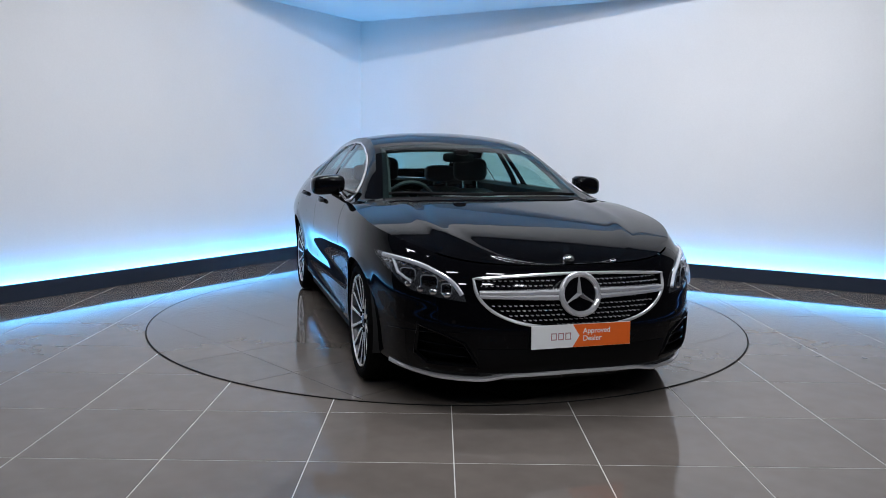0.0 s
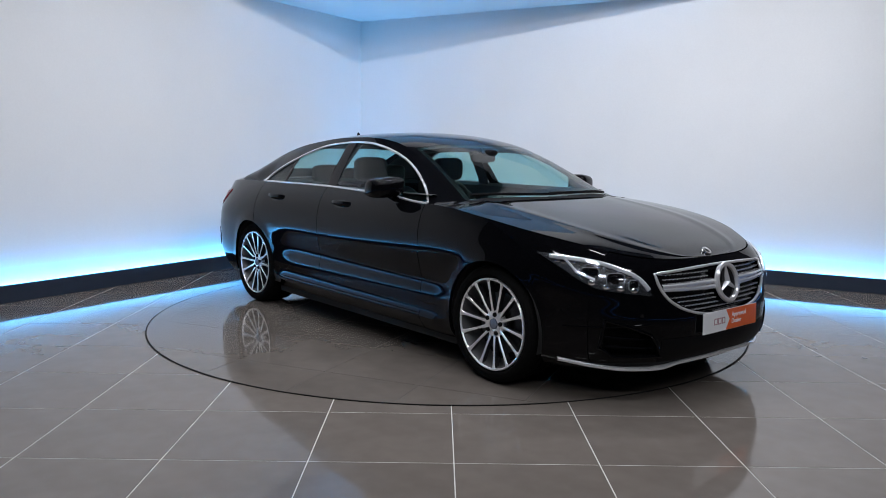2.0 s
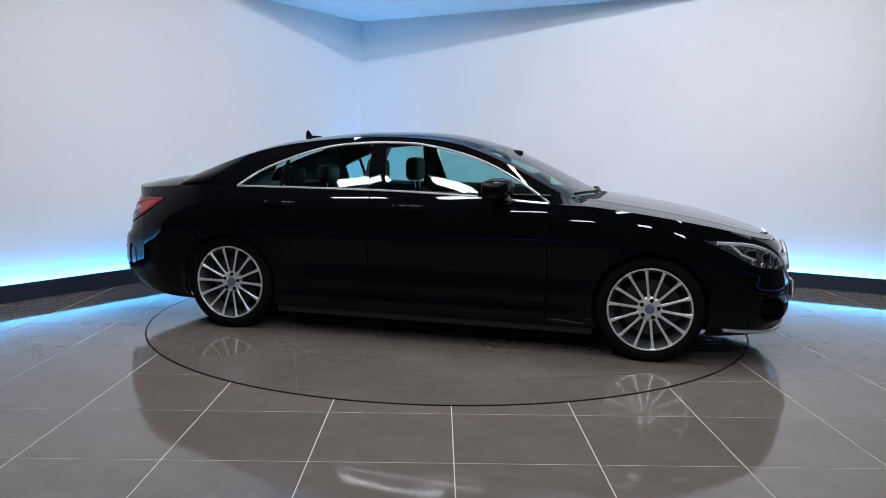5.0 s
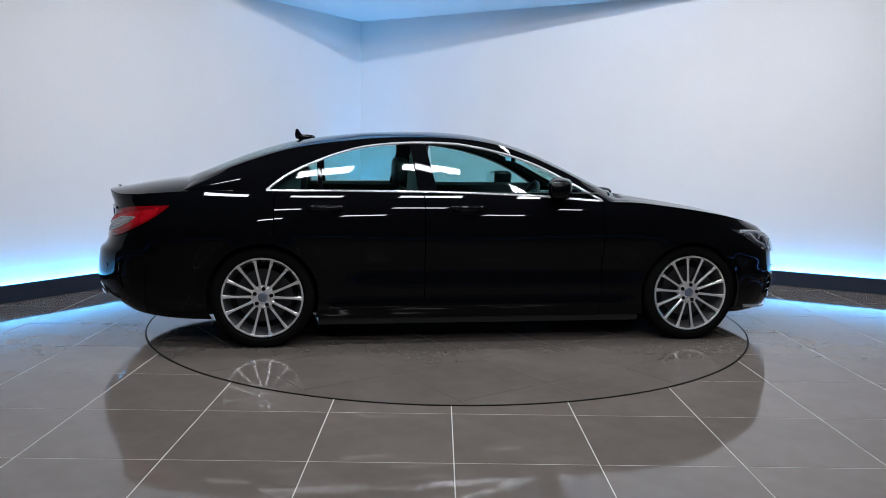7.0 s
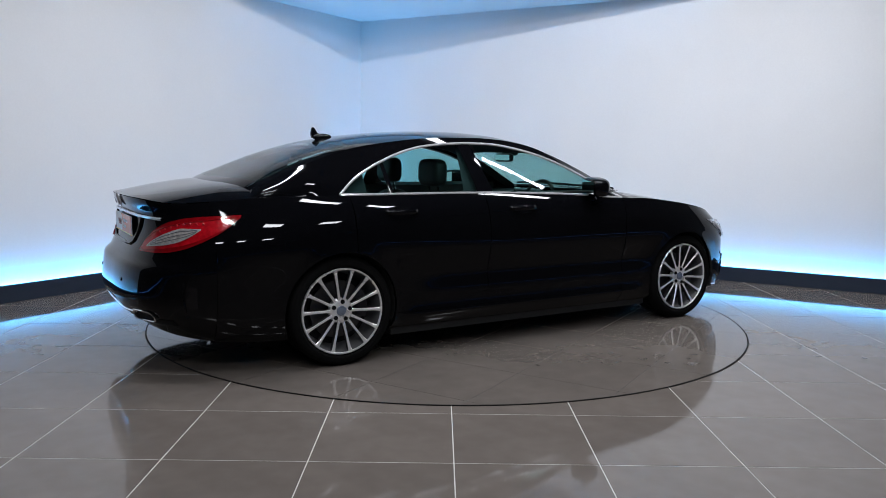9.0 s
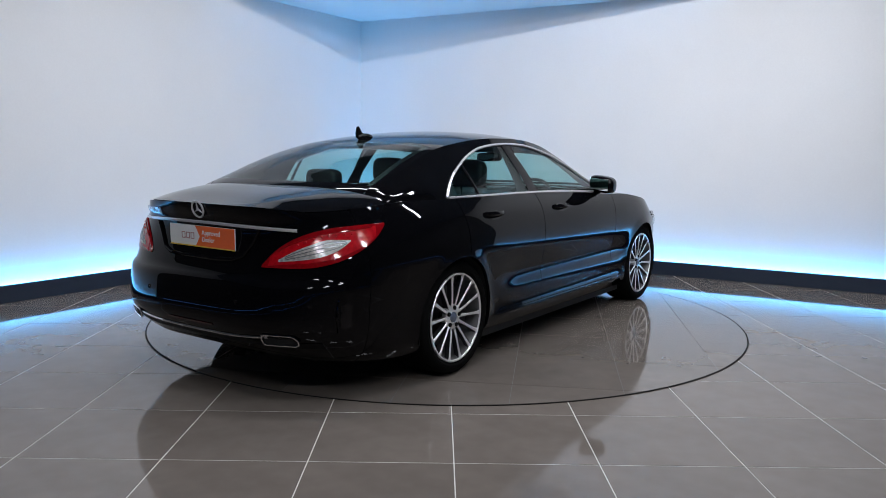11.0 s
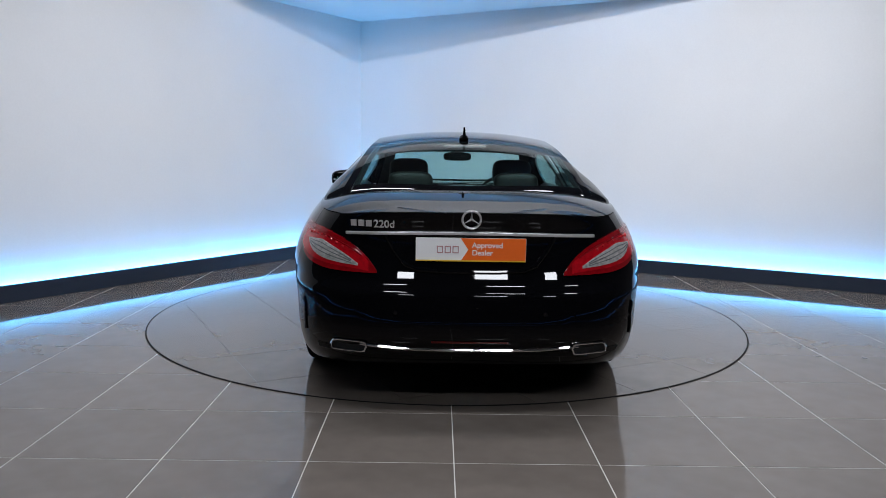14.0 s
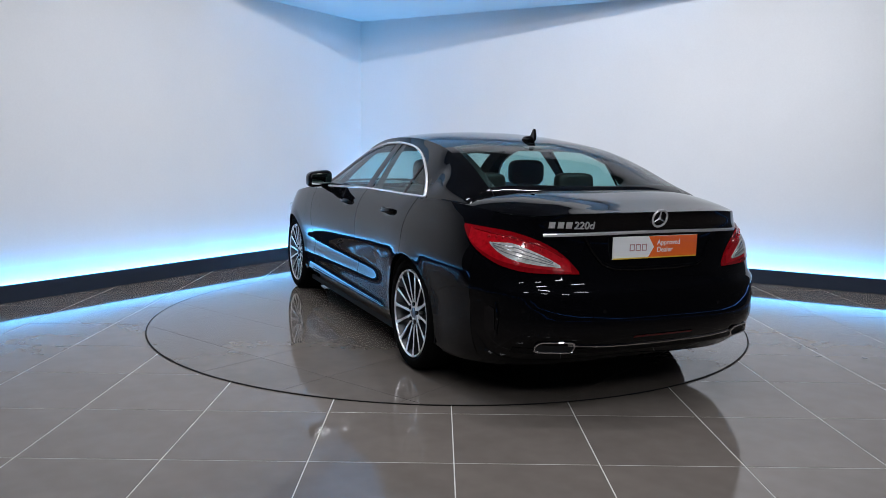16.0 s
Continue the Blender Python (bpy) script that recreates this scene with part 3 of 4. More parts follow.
part("roof", grid_bm(sheet(RS_A, WS_A, -1, 1, 36, 28)), M_PAINT, car)
for sg in (1, -1):
    # pillars between the screens and the side windows
    part("windscreen_pillar", grid_bm(sheet(WS_A, 1.0, sg * 0.935, sg, 16, 3)), M_PAINT, car)
    part("rear_pillar", grid_bm(sheet(-2.02, RS_A, sg * 0.93, sg, 18, 3)), M_PAINT, car)
part("windscreen", grid_bm(sheet(WS_A, WS_B, -0.935, 0.935, 20, 24, 0.0)), G_SCREEN, car, "clear slightly green windscreen glass")
part("rear_window", grid_bm(sheet(RS_B, RS_A, -0.93, 0.93, 20, 24, 0.0)), G_SCREEN, car, "green-tinted curved rear window")
part("scuttle_panel", grid_bm(sheet(WS_B, 1.0, -0.92, 0.92, 4, 20)), M_PLASTIC, car)
part("parcel_shelf_edge", grid_bm(sheet(-2.02, RS_B, -0.92, 0.92, 6, 20)), M_PAINT, car)


def side_strip(x0, x1, z0f, z1f, sg, nx, nz, inset=0.0):
    return [[(x, sg * cabin_y(x, z, inset), z) for z in spread(z0f(x), z1f(x), nz)] for x in spread(x0, x1, nx)]


for sg in (1, -1):
    part("roof_rail", grid_bm(side_strip(DLO_A, DLO_B, lambda x: max(dlo_top(x), edge_z(x)), lambda x: max(rail(x)[1], edge_z(x) + 0.003), sg, 60, 4)), M_PAINT, car)
    part("quarter_panel", grid_bm(side_strip(-2.02, DLO_A, edge_z, lambda x: rail(x)[1], sg, 24, 12)), M_PAINT, car)
    part("front_corner", grid_bm(side_strip(DLO_B, 1.0, edge_z, lambda x: rail(x)[1], sg, 8, 4)), M_PAINT, car)
    bot = lambda x: edge_z(x) + 0.010
    topf = lambda x: max(dlo_top(x) - 0.012, edge_z(x) + 0.011)
    for name, a, b in (("quarter_window", DLO_A + 0.03, -1.09), ("rear_door_window", -1.07, -0.44), ("front_door_window", -0.34, DLO_B - 0.03)):
        part(name, grid_bm(side_strip(a, b, bot, topf, sg, 22, 6, 0.006)), G_SIDE, car, "green-tinted side window glass")
    # black posts between the windows
    for name, xa, xb, xc, xd in (("door_post", -0.475, -0.375, -0.435, -0.31), ("window_divider", -1.095, -1.068, -1.085, -1.055)):
        rows = []
        for k in range(9):
            v = k / 8
            row = []
            for a, b in ((xc, xa), (xd, xb)):
                x = lerp(a, b, v)
                z = lerp(edge_z(x), dlo_top(x), v)
                row.append((x, sg * cabin_y(x, z, 0.001), z))
            rows.append([row[0], (row[0][0] * 0.5 + row[1][0] * 0.5, sg * 0.002 + row[0][1] * 0.5 + row[1][1] * 0.5, row[0][2] * 0.5 + row[1][2] * 0.5), row[1]])
        part(name, grid_bm(rows), M_PAINT, car, "gloss black window post")
    # chrome line round the side windows
    bm = bmesh.new()
    xs = spread(DLO_A, DLO_B, 70)
    loop = [(x, sg * (cabin_y(x, dlo_top(x)) + 0.003), max(dlo_top(x), edge_z(x) + 0.004)) for x in xs]
    loop += [(x, sg * (cabin_y(x, edge_z(x)) + 0.007), edge_z(x) + 0.003) for x in xs[::-1]]
    tube(bm, loop, 0.0085, 8, closed=True)
    part("window_trim", bm, M_PALE_CHROME, car, "bright chrome window surround")

# dark tub under the skin: floor pan, wheel housings, bulkheads
# the two upright cross boxes are added, unseen, to stop light leaking through
for name, *dims in (("floor_pan", 0.0, 0, 0.178, 2.18, 1.70, 0.09), ("front_undertray", 2.02, 0, 0.21, 0.28, 1.1, 0.05), ("front_subframe", 1.437, 0, 0.22, 0.9, 1.2, 0.12),
                    ("rear_subframe", -1.437, 0, 0.22, 0.9, 1.2, 0.12), ("rear_undertray", -2.06, 0, 0.315, 0.58, 1.30, 0.04), ("rear_crossmember", -2.0, 0, 0.60, 0.05, 1.62, 0.56), ("front_crossmember", 1.93, 0, 0.44, 0.05, 1.50, 0.40), ("front_bulkhead", 1.02, 0, 0.56, 0.05, 1.66, 0.66),
                    ("rear_bulkhead", -1.0, 0, 0.5, 0.05, 1.66, 0.56), ("inner_side", 0.0, 0.845, 0.5, 2.0, 0.02, 0.5), ("inner_side", 0.0, -0.845, 0.5, 2.0, 0.02, 0.5)):
    part(name, box_bm(*dims, 0.008), M_UNDER, car, smooth=False)
for ax in (AXLE, -AXLE):
    for sg in (1, -1):
        bm = bmesh.new()
        n = 28
        rows = [[(ax + (ARCH_R + 0.004) * math.cos(math.pi * (1.18 * k / n - 0.09)), sg * y, HUB_Z + (ARCH_R + 0.004) * math.sin(math.pi * (1.18 * k / n - 0.09))) for k in range(n + 1)] for y in (0.905, 0.55)]
        add_grid(bm, rows)
        bm.faces.new([bm.verts.new(p) for p in rows[1]])
        part("wheel_housing", bm, M_UNDER, car)


# ---- wheels ----
M_CAP = material("wheel_cap_enamel", (0.20, 0.235, 0.30), 0.25, 0.5, grain=0.1, scale=90)
# the shade inside the rim is put into this darker grey
M_BARREL = material("shaded_rim_alloy", (0.16, 0.16, 0.165), 0.4, 0.6, grain=0.05, scale=60)


def build_wheel(width):
    """A tyre on a rim with fourteen slim spokes, outer face towards +y."""
    root = new("wheel")
    h = width / 2
    bm = bmesh.new()
    lathe(bm, [(0.2565, h - 0.022), (0.262, h - 0.010), (0.274, h + 0.002), (0.295, h + 0.004), (0.312, h - 0.004), (0.323, h - 0.020), (0.3265, h - 0.045), (0.3262, h - 0.078),
               (0.3225, h - 0.080), (0.3225, h - 0.088), (0.3268, h - 0.090), (0.327, 0.006), (0.3225, 0.005), (0.3225, -0.005), (0.327, -0.006), (0.3262, -h + 0.045), (0.323, -h + 0.020), (0.312, -h + 0.004), (0.268, -h), (0.2565, -h + 0.022)], 72)
    part("tyre", bm, M_RUBBER, root, "low-profile black rubber tyre")
    bm = bmesh.new()
    lathe(bm, [(0.2565, h - 0.026), (0.258, h - 0.008), (0.2545, h - 0.003), (0.2475, h - 0.004), (0.2445, h - 0.010)], 72)
    rim = part("rim", bm, M_ALU, root, "machined alloy rim")
    bm = bmesh.new()
    lathe(bm, [(0.2445, h - 0.010), (0.238, h - 0.030), (0.222, h - 0.09), (0.213, -h + 0.03), (0.244, -h + 0.01)], 72)
    part("barrel", bm, M_BARREL, rim, "inner rim greyed for the shade inside the wheel")
    # spokes: machined faces over grey sides, darkened for the shade between them
    face, body = bmesh.new(), bmesh.new()
    for k in range(14):
        rot = Matrix.Rotation(2 * math.pi * k / 14, 4, "Y")
        stations = ((0.046, 0.0105, h - 0.034), (0.085, 0.0085, h - 0.026), (0.13, 0.0078, h - 0.020), (0.18, 0.0080, h - 0.015), (0.226, 0.0098, h - 0.009), (0.247, 0.0150, h - 0.007))
        rows, rows2 = [], []
        for r, w, y in stations:
            rows.append([rot @ Vector((dx, yy, r)) for dx, yy in ((-w, y - 0.003), (-w * 0.7, y), (w * 0.7, y), (w, y - 0.003))])
            rows2.append([rot @ Vector((dx, yy, r)) for dx, yy in ((-w, y - 0.003), (-w * 0.75, y - 0.034), (w * 0.75, y - 0.034), (w, y - 0.003))])
        add_grid(face, rows)
        add_grid(body, rows2)
    part("spoke_face", face, M_ALU, root, "bright machined spoke faces")
    part("spoke_side", body, M_GREY, root, "grey spoke flanks, darkened for the recess shade")
    bm = bmesh.new()
    lathe(bm, [(0.030, h - 0.031), (0.040, h - 0.028), (0.062, h - 0.030), (0.074, h - 0.036), (0.076, h - 0.06), (0.05, h - 0.075)], 40)
    part("hub", bm, M_ALU, root)
    bm = bmesh.new()
    lathe(bm, [(0.0005, h - 0.022), (0.020, h - 0.0225), (0.029, h - 0.026), (0.0305, h - 0.034)], 32)
    part("centre_cap", bm, M_CAP, root, "round blue-grey centre cap")
    # bolts stand proud; their dark colour is the shade of the holes
    for k in range(5):
        a = 2 * math.pi * (k + 0.5) / 5
        bm = bmesh.new()
        bmesh.ops.create_cone(bm, cap_ends=True, segments=12, radius1=0.0135, radius2=0.0120, depth=0.012, matrix=Matrix.Translation((0.054 * math.cos(a), h - 0.0275, 0.054 * math.sin(a))) @ Matrix.Rotation(radians(-90), 4, "X"))
        part("shaded_bolt", bm, M_GAP, root, "wheel bolt darkened for the shade of its hole")
    bm = bmesh.new()
    lathe(bm, [(0.06, h - 0.095), (0.172, h - 0.095), (0.172, h - 0.122), (0.06, h - 0.122)], 48)
    part("brake_disc", bm, M_DISC, root, "ventilated steel brake disc")
    bm = bmesh.new()
    lathe(bm, [(0.0005, 0.0), (0.215, 0.0), (0.215, 0.004)], 48)
    part("brake_backing", bm, M_UNDER, root)
    bm = bmesh.new()
    rows = []
    for k in range(9):
        a = radians(150 + 60 * k / 8)
        rows.append([(r * math.cos(a), y, r * math.sin(a)) for r, y in ((0.115, h - 0.085), (0.115, h - 0.068), (0.15, h - 0.060), (0.185, h - 0.066), (0.185, h - 0.10))])
    add_grid(bm, rows)
    part("brake_caliper", bm, M_GREY, root, "grey brake caliper")
    return root


wheels = []
for ax, width in ((AXLE, 0.25), (-AXLE, 0.27)):
    for sg in (1, -1):
        w = build_wheel(width)
        w.parent = car
        w.matrix_basis = pose(ax, sg * (0.915 - width / 2), HUB_Z, 0, 7 if ax > 0 else 11, 0 if sg > 0 else 180)
        wheels.append(w)


# ---- front of the car ----
def frame_at(origin, right, up):
    """A pose whose x runs along right and y along up."""
    right, up = Vector(right).normalized(), Vector(up).normalized()
    n = right.cross(up)
    m = Matrix((right, up, n)).transposed().to_4x4()
    m.translation = Vector(origin)
    return m


def leaf(front, sg, lower, upper, g0, g1, lift, ng=30, nz=8):
    """A patch of the car's skin between two curves of height, lifted off it."""
    rows = []
    for g in spread(g0, g1, ng):
        rows.append([skin(front, sg * g, lerp(lower(g), upper(g), k / nz), lift) for k in range(nz + 1)])
    return rows


def leaf_solid(front, sg, lower, upper, g0, g1, lift, depth=0.02, ng=30, nz=8):
    """The same patch with a rim that runs back into the body."""
    bm = bmesh.new()
    add_grid(bm, leaf(front, sg, lower, upper, g0, g1, lift, ng, nz))
    bmesh.ops.remove_doubles(bm, verts=bm.verts, dist=0.0003)
    border = [e for e in bm.edges if e.is_boundary]
    ex = bmesh.ops.extrude_edge_only(bm, edges=border)
    for v in [q for q in ex["geom"] if isinstance(q, bmesh.types.BMVert)]:
        d = Vector((v.co.x - (1.2 if front else -1.4), v.co.y, 0)).normalized()
        v.co -= d * depth
    return bm


# grille
gx = lambda y, z, lift=0.0: nose(y, z) + lift
outline = []
for k in range(41):
    y = -0.505 + 1.01 * k / 40
    outline.append((y, grille_top(y)))
for k in range(1, 40):
    a = math.pi * k / 40
    c, s_ = math.cos(a), math.sin(a)
    outline.append((0.505 * math.copysign(abs(c) ** (2 / 2.6), c), 0.655 - 0.212 * s_ ** (2 / 2.2)))
grille = part("grille", grid_bm([[(gx(y * 1.0, z) - 0.030, y, z) for y in spread(-0.50, 0.50, 40)] for z in spread(0.435, 0.695, 14)]), M_GLOSS, car, "black radiator grille with chrome studs")
bm = bmesh.new()
tube(bm, [(gx(y, z) + 0.002, y, z) for y, z in outline], 0.0085, 8, closed=True)
part("grille_surround", bm, M_PALE_CHROME, grille, "chrome grille surround")
bm = bmesh.new()
for r, z in enumerate(spread(0.456, 0.684, 10)):
    for k in range(-21, 22):
        y = k * 0.0262 + (0.0131 if r % 2 else 0)
        if in_grille(y, z, 0.95) and abs(z - 0.597) > 0.028 and math.hypot(y, z - 0.597) > 0.115:
            add_box(bm, gx(y, z) - 0.018, y, z, 0.016, 0.0098, 0.0050)
tagged(part("grille_studs", bm, M_PALE_CHROME, grille, smooth=False), kind="stuff")
for sg in (1, -1):
    for dz, th in ((0.011, 0.0125), (-0.014, 0.0125)):
        rows = []
        for y in spread(0.09, 0.487, 14):
            k = (y - 0.09) / 0.4
            zc = 0.597 + dz * (1 - 0.35 * k) + 0.004 * k
            h = th * (1.15 - 0.35 * k)
            x = gx(y, zc)
            rows.append([(x - 0.03, sg * y, zc + h), (x + 0.002, sg * y, zc + h), (x + 0.010, sg * y, zc + h * 0.4), (x + 0.010, sg * y, zc - h * 0.5), (x + 0.001, sg * y, zc - h), (x - 0.03, sg * y, zc - h)])
        part("grille_bar", grid_bm(rows), M_PALE_CHROME, grille, "chrome grille bar")


def emblem(m, r, thick, parent, backing=True):
    """A chrome ring with three tapered arms on a black disc."""
    bm = bmesh.new()
    ring = [m @ Vector((r * math.cos(2 * math.pi * k / 48), r * math.sin(2 * math.pi * k / 48), thick * 0.6)) for k in range(48)]
    tube(bm, ring, thick, 8, closed=True)
    for k in range(3):
        a = math.pi / 2 + 2 * math.pi * k / 3
        tip = Vector((math.cos(a) * r * 0.97, math.sin(a) * r * 0.97, thick * 0.6))
        side = Vector((-math.sin(a), math.cos(a), 0)) * r * 0.145
        base = Vector((math.cos(a), math.sin(a), 0)) * r * 0.02
        v = [bm.verts.new(m @ p) for p in (base + side, base - side, tip + side * 0.12, tip - side * 0.12, Vector((0, 0, thick * 1.9)), tip + Vector((0, 0, thick * 0.5)))]
        for f in ((0, 4, 5, 2), (4, 1, 3, 5)):
            bm.faces.new([v[i] for i in f])
    ob = part("emblem", bm, M_PALE_CHROME, parent, "round chrome three-armed emblem")
    if backing:
        b2 = bmesh.new()
        bmesh.ops.create_cone(b2, cap_ends=True, segments=40, radius1=r, radius2=r * 0.97, depth=thick, matrix=m @ Matrix.Translation((0, 0, -thick * 0.3)))
        part("emblem_disc", b2, M_GLOSS, ob)
    return ob


emblem(frame_at((nose(0, 0.597) + 0.006, 0, 0.597), (0, 1, 0), (-0.22, 0, 1)), 0.096, 0.0145, grille)
# small round badge at the bonnet's front edge
bm = bmesh.new()
mb = frame_at((2.175, 0, 0.7535), (0, 1, 0), (-0.8, 0, 0.6))
bmesh.ops.create_cone(bm, cap_ends=True, segments=28, radius1=0.029, radius2=0.026, depth=0.008, matrix=mb)
bmesh.ops.create_uvsphere(bm, u_segments=20, v_segments=8, radius=0.022, matrix=mb @ Matrix.Diagonal((1, 1, 0.32, 1)))
part("bonnet_badge", bm, M_CHROME, car, "small round chrome bonnet badge")

# headlights
hl_up = curve((0.555, 0.576), (0.575, 0.615), (0.605, 0.658), (0.68, 0.705), (0.77, 0.737), (0.85, 0.750), (0.95, 0.757), (1.06, 0.762))
hl_lo = curve((0.555, 0.566), (0.62, 0.573), (0.71, 0.584), (0.81, 0.597), (0.89, 0.628), (0.97, 0.684), (1.06, 0.757))
M_HOUSING = material("lamp_housing", (0.20, 0.21, 0.225), 0.16, 0.85, grain=0.2, scale=40)
M_DRL = material("daytime_light_guide", (0.80, 0.82, 0.85), 0.15, 0.35, coat=0.6, grain=0.04, scale=60)
for sg in (1, -1):
    head = part("headlight", leaf_solid(True, sg, hl_lo, hl_up, 0.557, 1.055, 0.003), M_HOUSING, car, "dark headlight with bright light guides under clear cover")
    # bright guide along the upper and inner edge
    bm = bmesh.new()
    tube(bm, [skin(True, sg * g, hl_up(g) - 0.012, 0.009) for g in spread(0.572, 1.0, 40)], 0.0095, 8, ry=0.0115)
    part("light_guide", bm, M_DRL, head, "white daytime light guide")
    bm = bmesh.new()
    tube(bm, [skin(True, sg * g, lerp(hl_lo(g), hl_up(g), f), 0.008) for g, f in [(0.93 - 0.002 * k, 0.82 - 0.045 * k) for k in range(12)]] + [skin(True, sg * g, hl_lo(g) + 0.043, 0.008) for g in spread(0.895, 0.83, 5)], 0.007, 8)
    part("light_guide", bm, M_DRL, head)
    # stepped chrome brow under the upper guide
    for k in range(9):
        g_ = 0.66 + 0.040 * k
        p, q = skin(True, sg * g_, hl_up(g_) - 0.034, 0.005), skin(True, sg * g_, hl_up(g_) - 0.034, 0.05)
        n = (q - p).normalized()
        bm = bmesh.new()
        add_box(bm, 0, 0, 0, 0.034, 0.011, 0.012, frame_at(p, n.cross(Vector((0, 0, 1))) * -1, Vector((0, 0, 1))) @ Matrix.Rotation(radians(-14 * sg), 4, "Z"), 0.003)
        part("brow_facet", bm, M_CHROME, head, "small chrome brow facet")
    # dark projector wells in silver frames
    for g, z, w, h in ((0.845, 0.672, 0.092, 0.066), (0.730, 0.648, 0.088, 0.066), (0.645, 0.622, 0.052, 0.052)):
        p, q = skin(True, sg * g, z, 0.003), skin(True, sg * g, z, 0.05)
        n = (q - p).normalized()
        m = frame_at(p, n.cross(Vector((0, 0, 1))) * -1, Vector((0, 0, 1)))
        bm = bmesh.new()
        loop = [m @ Vector((w / 2 * math.copysign(abs(math.cos(a)) ** 0.5, math.cos(a)), h / 2 * math.copysign(abs(math.sin(a)) ** 0.5, math.sin(a)), 0.004)) for a in [2 * math.pi * k / 32 for k in range(32)]]
        tube(bm, loop, 0.0036, 6, closed=True)
        pr = part("projector", bm, M_REFLECT, head, "silver projector frame")
        bm = bmesh.new()
        add_box(bm, 0, 0, 0, w * 0.92, h * 0.92, 0.006, m, 0.002)
        bmesh.ops.create_uvsphere(bm, u_segments=24, v_segments=12, radius=h * 0.42, matrix=m @ Matrix.Translation((0, 0, 0.002)) @ Matrix.Diagonal((1, 1, 0.35, 1)))
        part("projector_lens", bm, M_GLOSS, pr)
    # row of small domed reflectors along the lower edge
    for k in range(4):
        g = 0.850 - 0.068 * k
        z = hl_lo(g) + 0.020
        p, q = skin(True, sg * g, z, 0.006), skin(True, sg * g, z, 0.05)
        n = (q - p).normalized()
        m = frame_at(p, n.cross(Vector((0, 0, 1))) * -1, Vector((0, 0, 1)))
        bm = bmesh.new()
        bmesh.ops.create_uvsphere(bm, u_segments=18, v_segments=8, radius=0.017, matrix=m @ Matrix.Diagonal((1.15, 0.85, 0.45, 1)))
        part("lamp_cell", bm, M_CHROME, head, "small chrome lamp reflector")
    part("lamp_cover", grid_bm(leaf(True, sg, hl_lo, hl_up, 0.557, 1.055, 0.021)), G_LENS, head, "clear headlight cover")

# lower front: chrome lip, side intakes, fins
lip_z = curve((0.0, 0.216), (0.33, 0.207), (0.47, 0.184), (0.62, 0.186), (0.75, 0.200), (0.90, 0.232))
bm = bmesh.new()
ys = spread(-0.83, 0.83, 90)
rows = []
for y in ys:
    z = lip_z(abs(y))
    x = nose(y, max(z, 0.2))
    out = Vector((1, 0.9 * y ** 3, 0)).normalized()
    rows.append([Vector((x, y, z)) + out * o + Vector((0, 0, dz)) for o, dz in ((-0.03, 0.013), (0.010, 0.012), (0.020, 0.004), (0.020, -0.006), (0.010, -0.011), (-0.03, -0.012))])
add_grid(bm, rows)
part("front_lip", bm, M_PALE_CHROME, car, "slim chrome strip along the front lip")
part("lower_intake", grid_bm([[(nose(y, z) + 0.003, y, z) for y in spread(-0.50, 0.50, 30)] for z in spread(0.222, 0.345, 5)]), M_PLASTIC, car, "black lower air intake mesh")
for sg in (1, -1):
    # pocket behind the opening, with a painted rim and two blades across it
    ring = []
    for (y0, z0), (y1, z1) in zip(INTAKE, INTAKE[1:] + INTAKE[:1]):
        ring += [(lerp(y0, y1, k / 8), lerp(z0, z1, k / 8)) for k in range(8)]
    bm = bmesh.new()
    add_grid(bm, [[(nose(y, z) - d, sg * (0.62 + (y - 0.62) * f), 0.335 + (z - 0.335) * f) for y, z in ring] for d, f in ((-0.001, 1.07), (0.02, 1.05), (0.075, 0.92))], closed=True)
    bm.faces.new([bm.verts.new((nose(y, z) - 0.074, sg * (0.62 + (y - 0.62) * 0.92), 0.335 + (z - 0.335) * 0.92)) for y, z in ring])
    vent = part("side_intake", bm, M_PLASTIC, car, "deep black side air intake")
    bm = bmesh.new()
    tube(bm, [(nose(y, z) - 0.001, sg * y, z) for y, z in ring], 0.0095, 8, closed=True)
    part("intake_rim", bm, M_PAINT, vent)
    for za, zb in ((0.300, 0.312), (0.345, 0.360)):
        rows = []
        for k in range(11):
            y = lerp(0.535, 0.735, k / 10)
            z = lerp(za, zb, k / 10)
            x = nose(y, z)
            rows.append([(x - 0.045, sg * y, z + 0.004), (x - 0.010, sg * y, z + 0.003), (x - 0.008, sg * y, z - 0.001), (x - 0.045, sg * y, z - 0.004)])
        part("intake_fin", grid_bm(rows), M_GLOSS, vent)
    # crease over the intake, running out towards the wheel
    bm = bmesh.new()
    tube(bm, [skin(True, sg * g, 0.428 - 0.030 * ((g - 0.50) / 0.5), 0.001) for g in spread(0.56, 1.02, 24)], 0.005, 8)
    part("bumper_crease", bm, M_PAINT, vent)


# ---- plates ----
def text_mesh(body, size, m, mat, parent, name, thick=0.0006):
    data = bpy.data.curves.new(name, "FONT")
    data.body, data.size, data.extrude, data.offset = body, size, thick, size * 0.012
    tmp = bpy.data.objects.new("tmp", data)
    scene.collection.objects.link(tmp)
    bpy.context.view_layer.update()
    me = bpy.data.meshes.new_from_object(tmp.evaluated_get(bpy.context.evaluated_depsgraph_get()))
    bpy.data.objects.remove(tmp)
    me.transform(m)
    me.materials.clear()
    me.materials.append(mat)
    ob = new(name, me)
    ob.parent = parent
    return ob


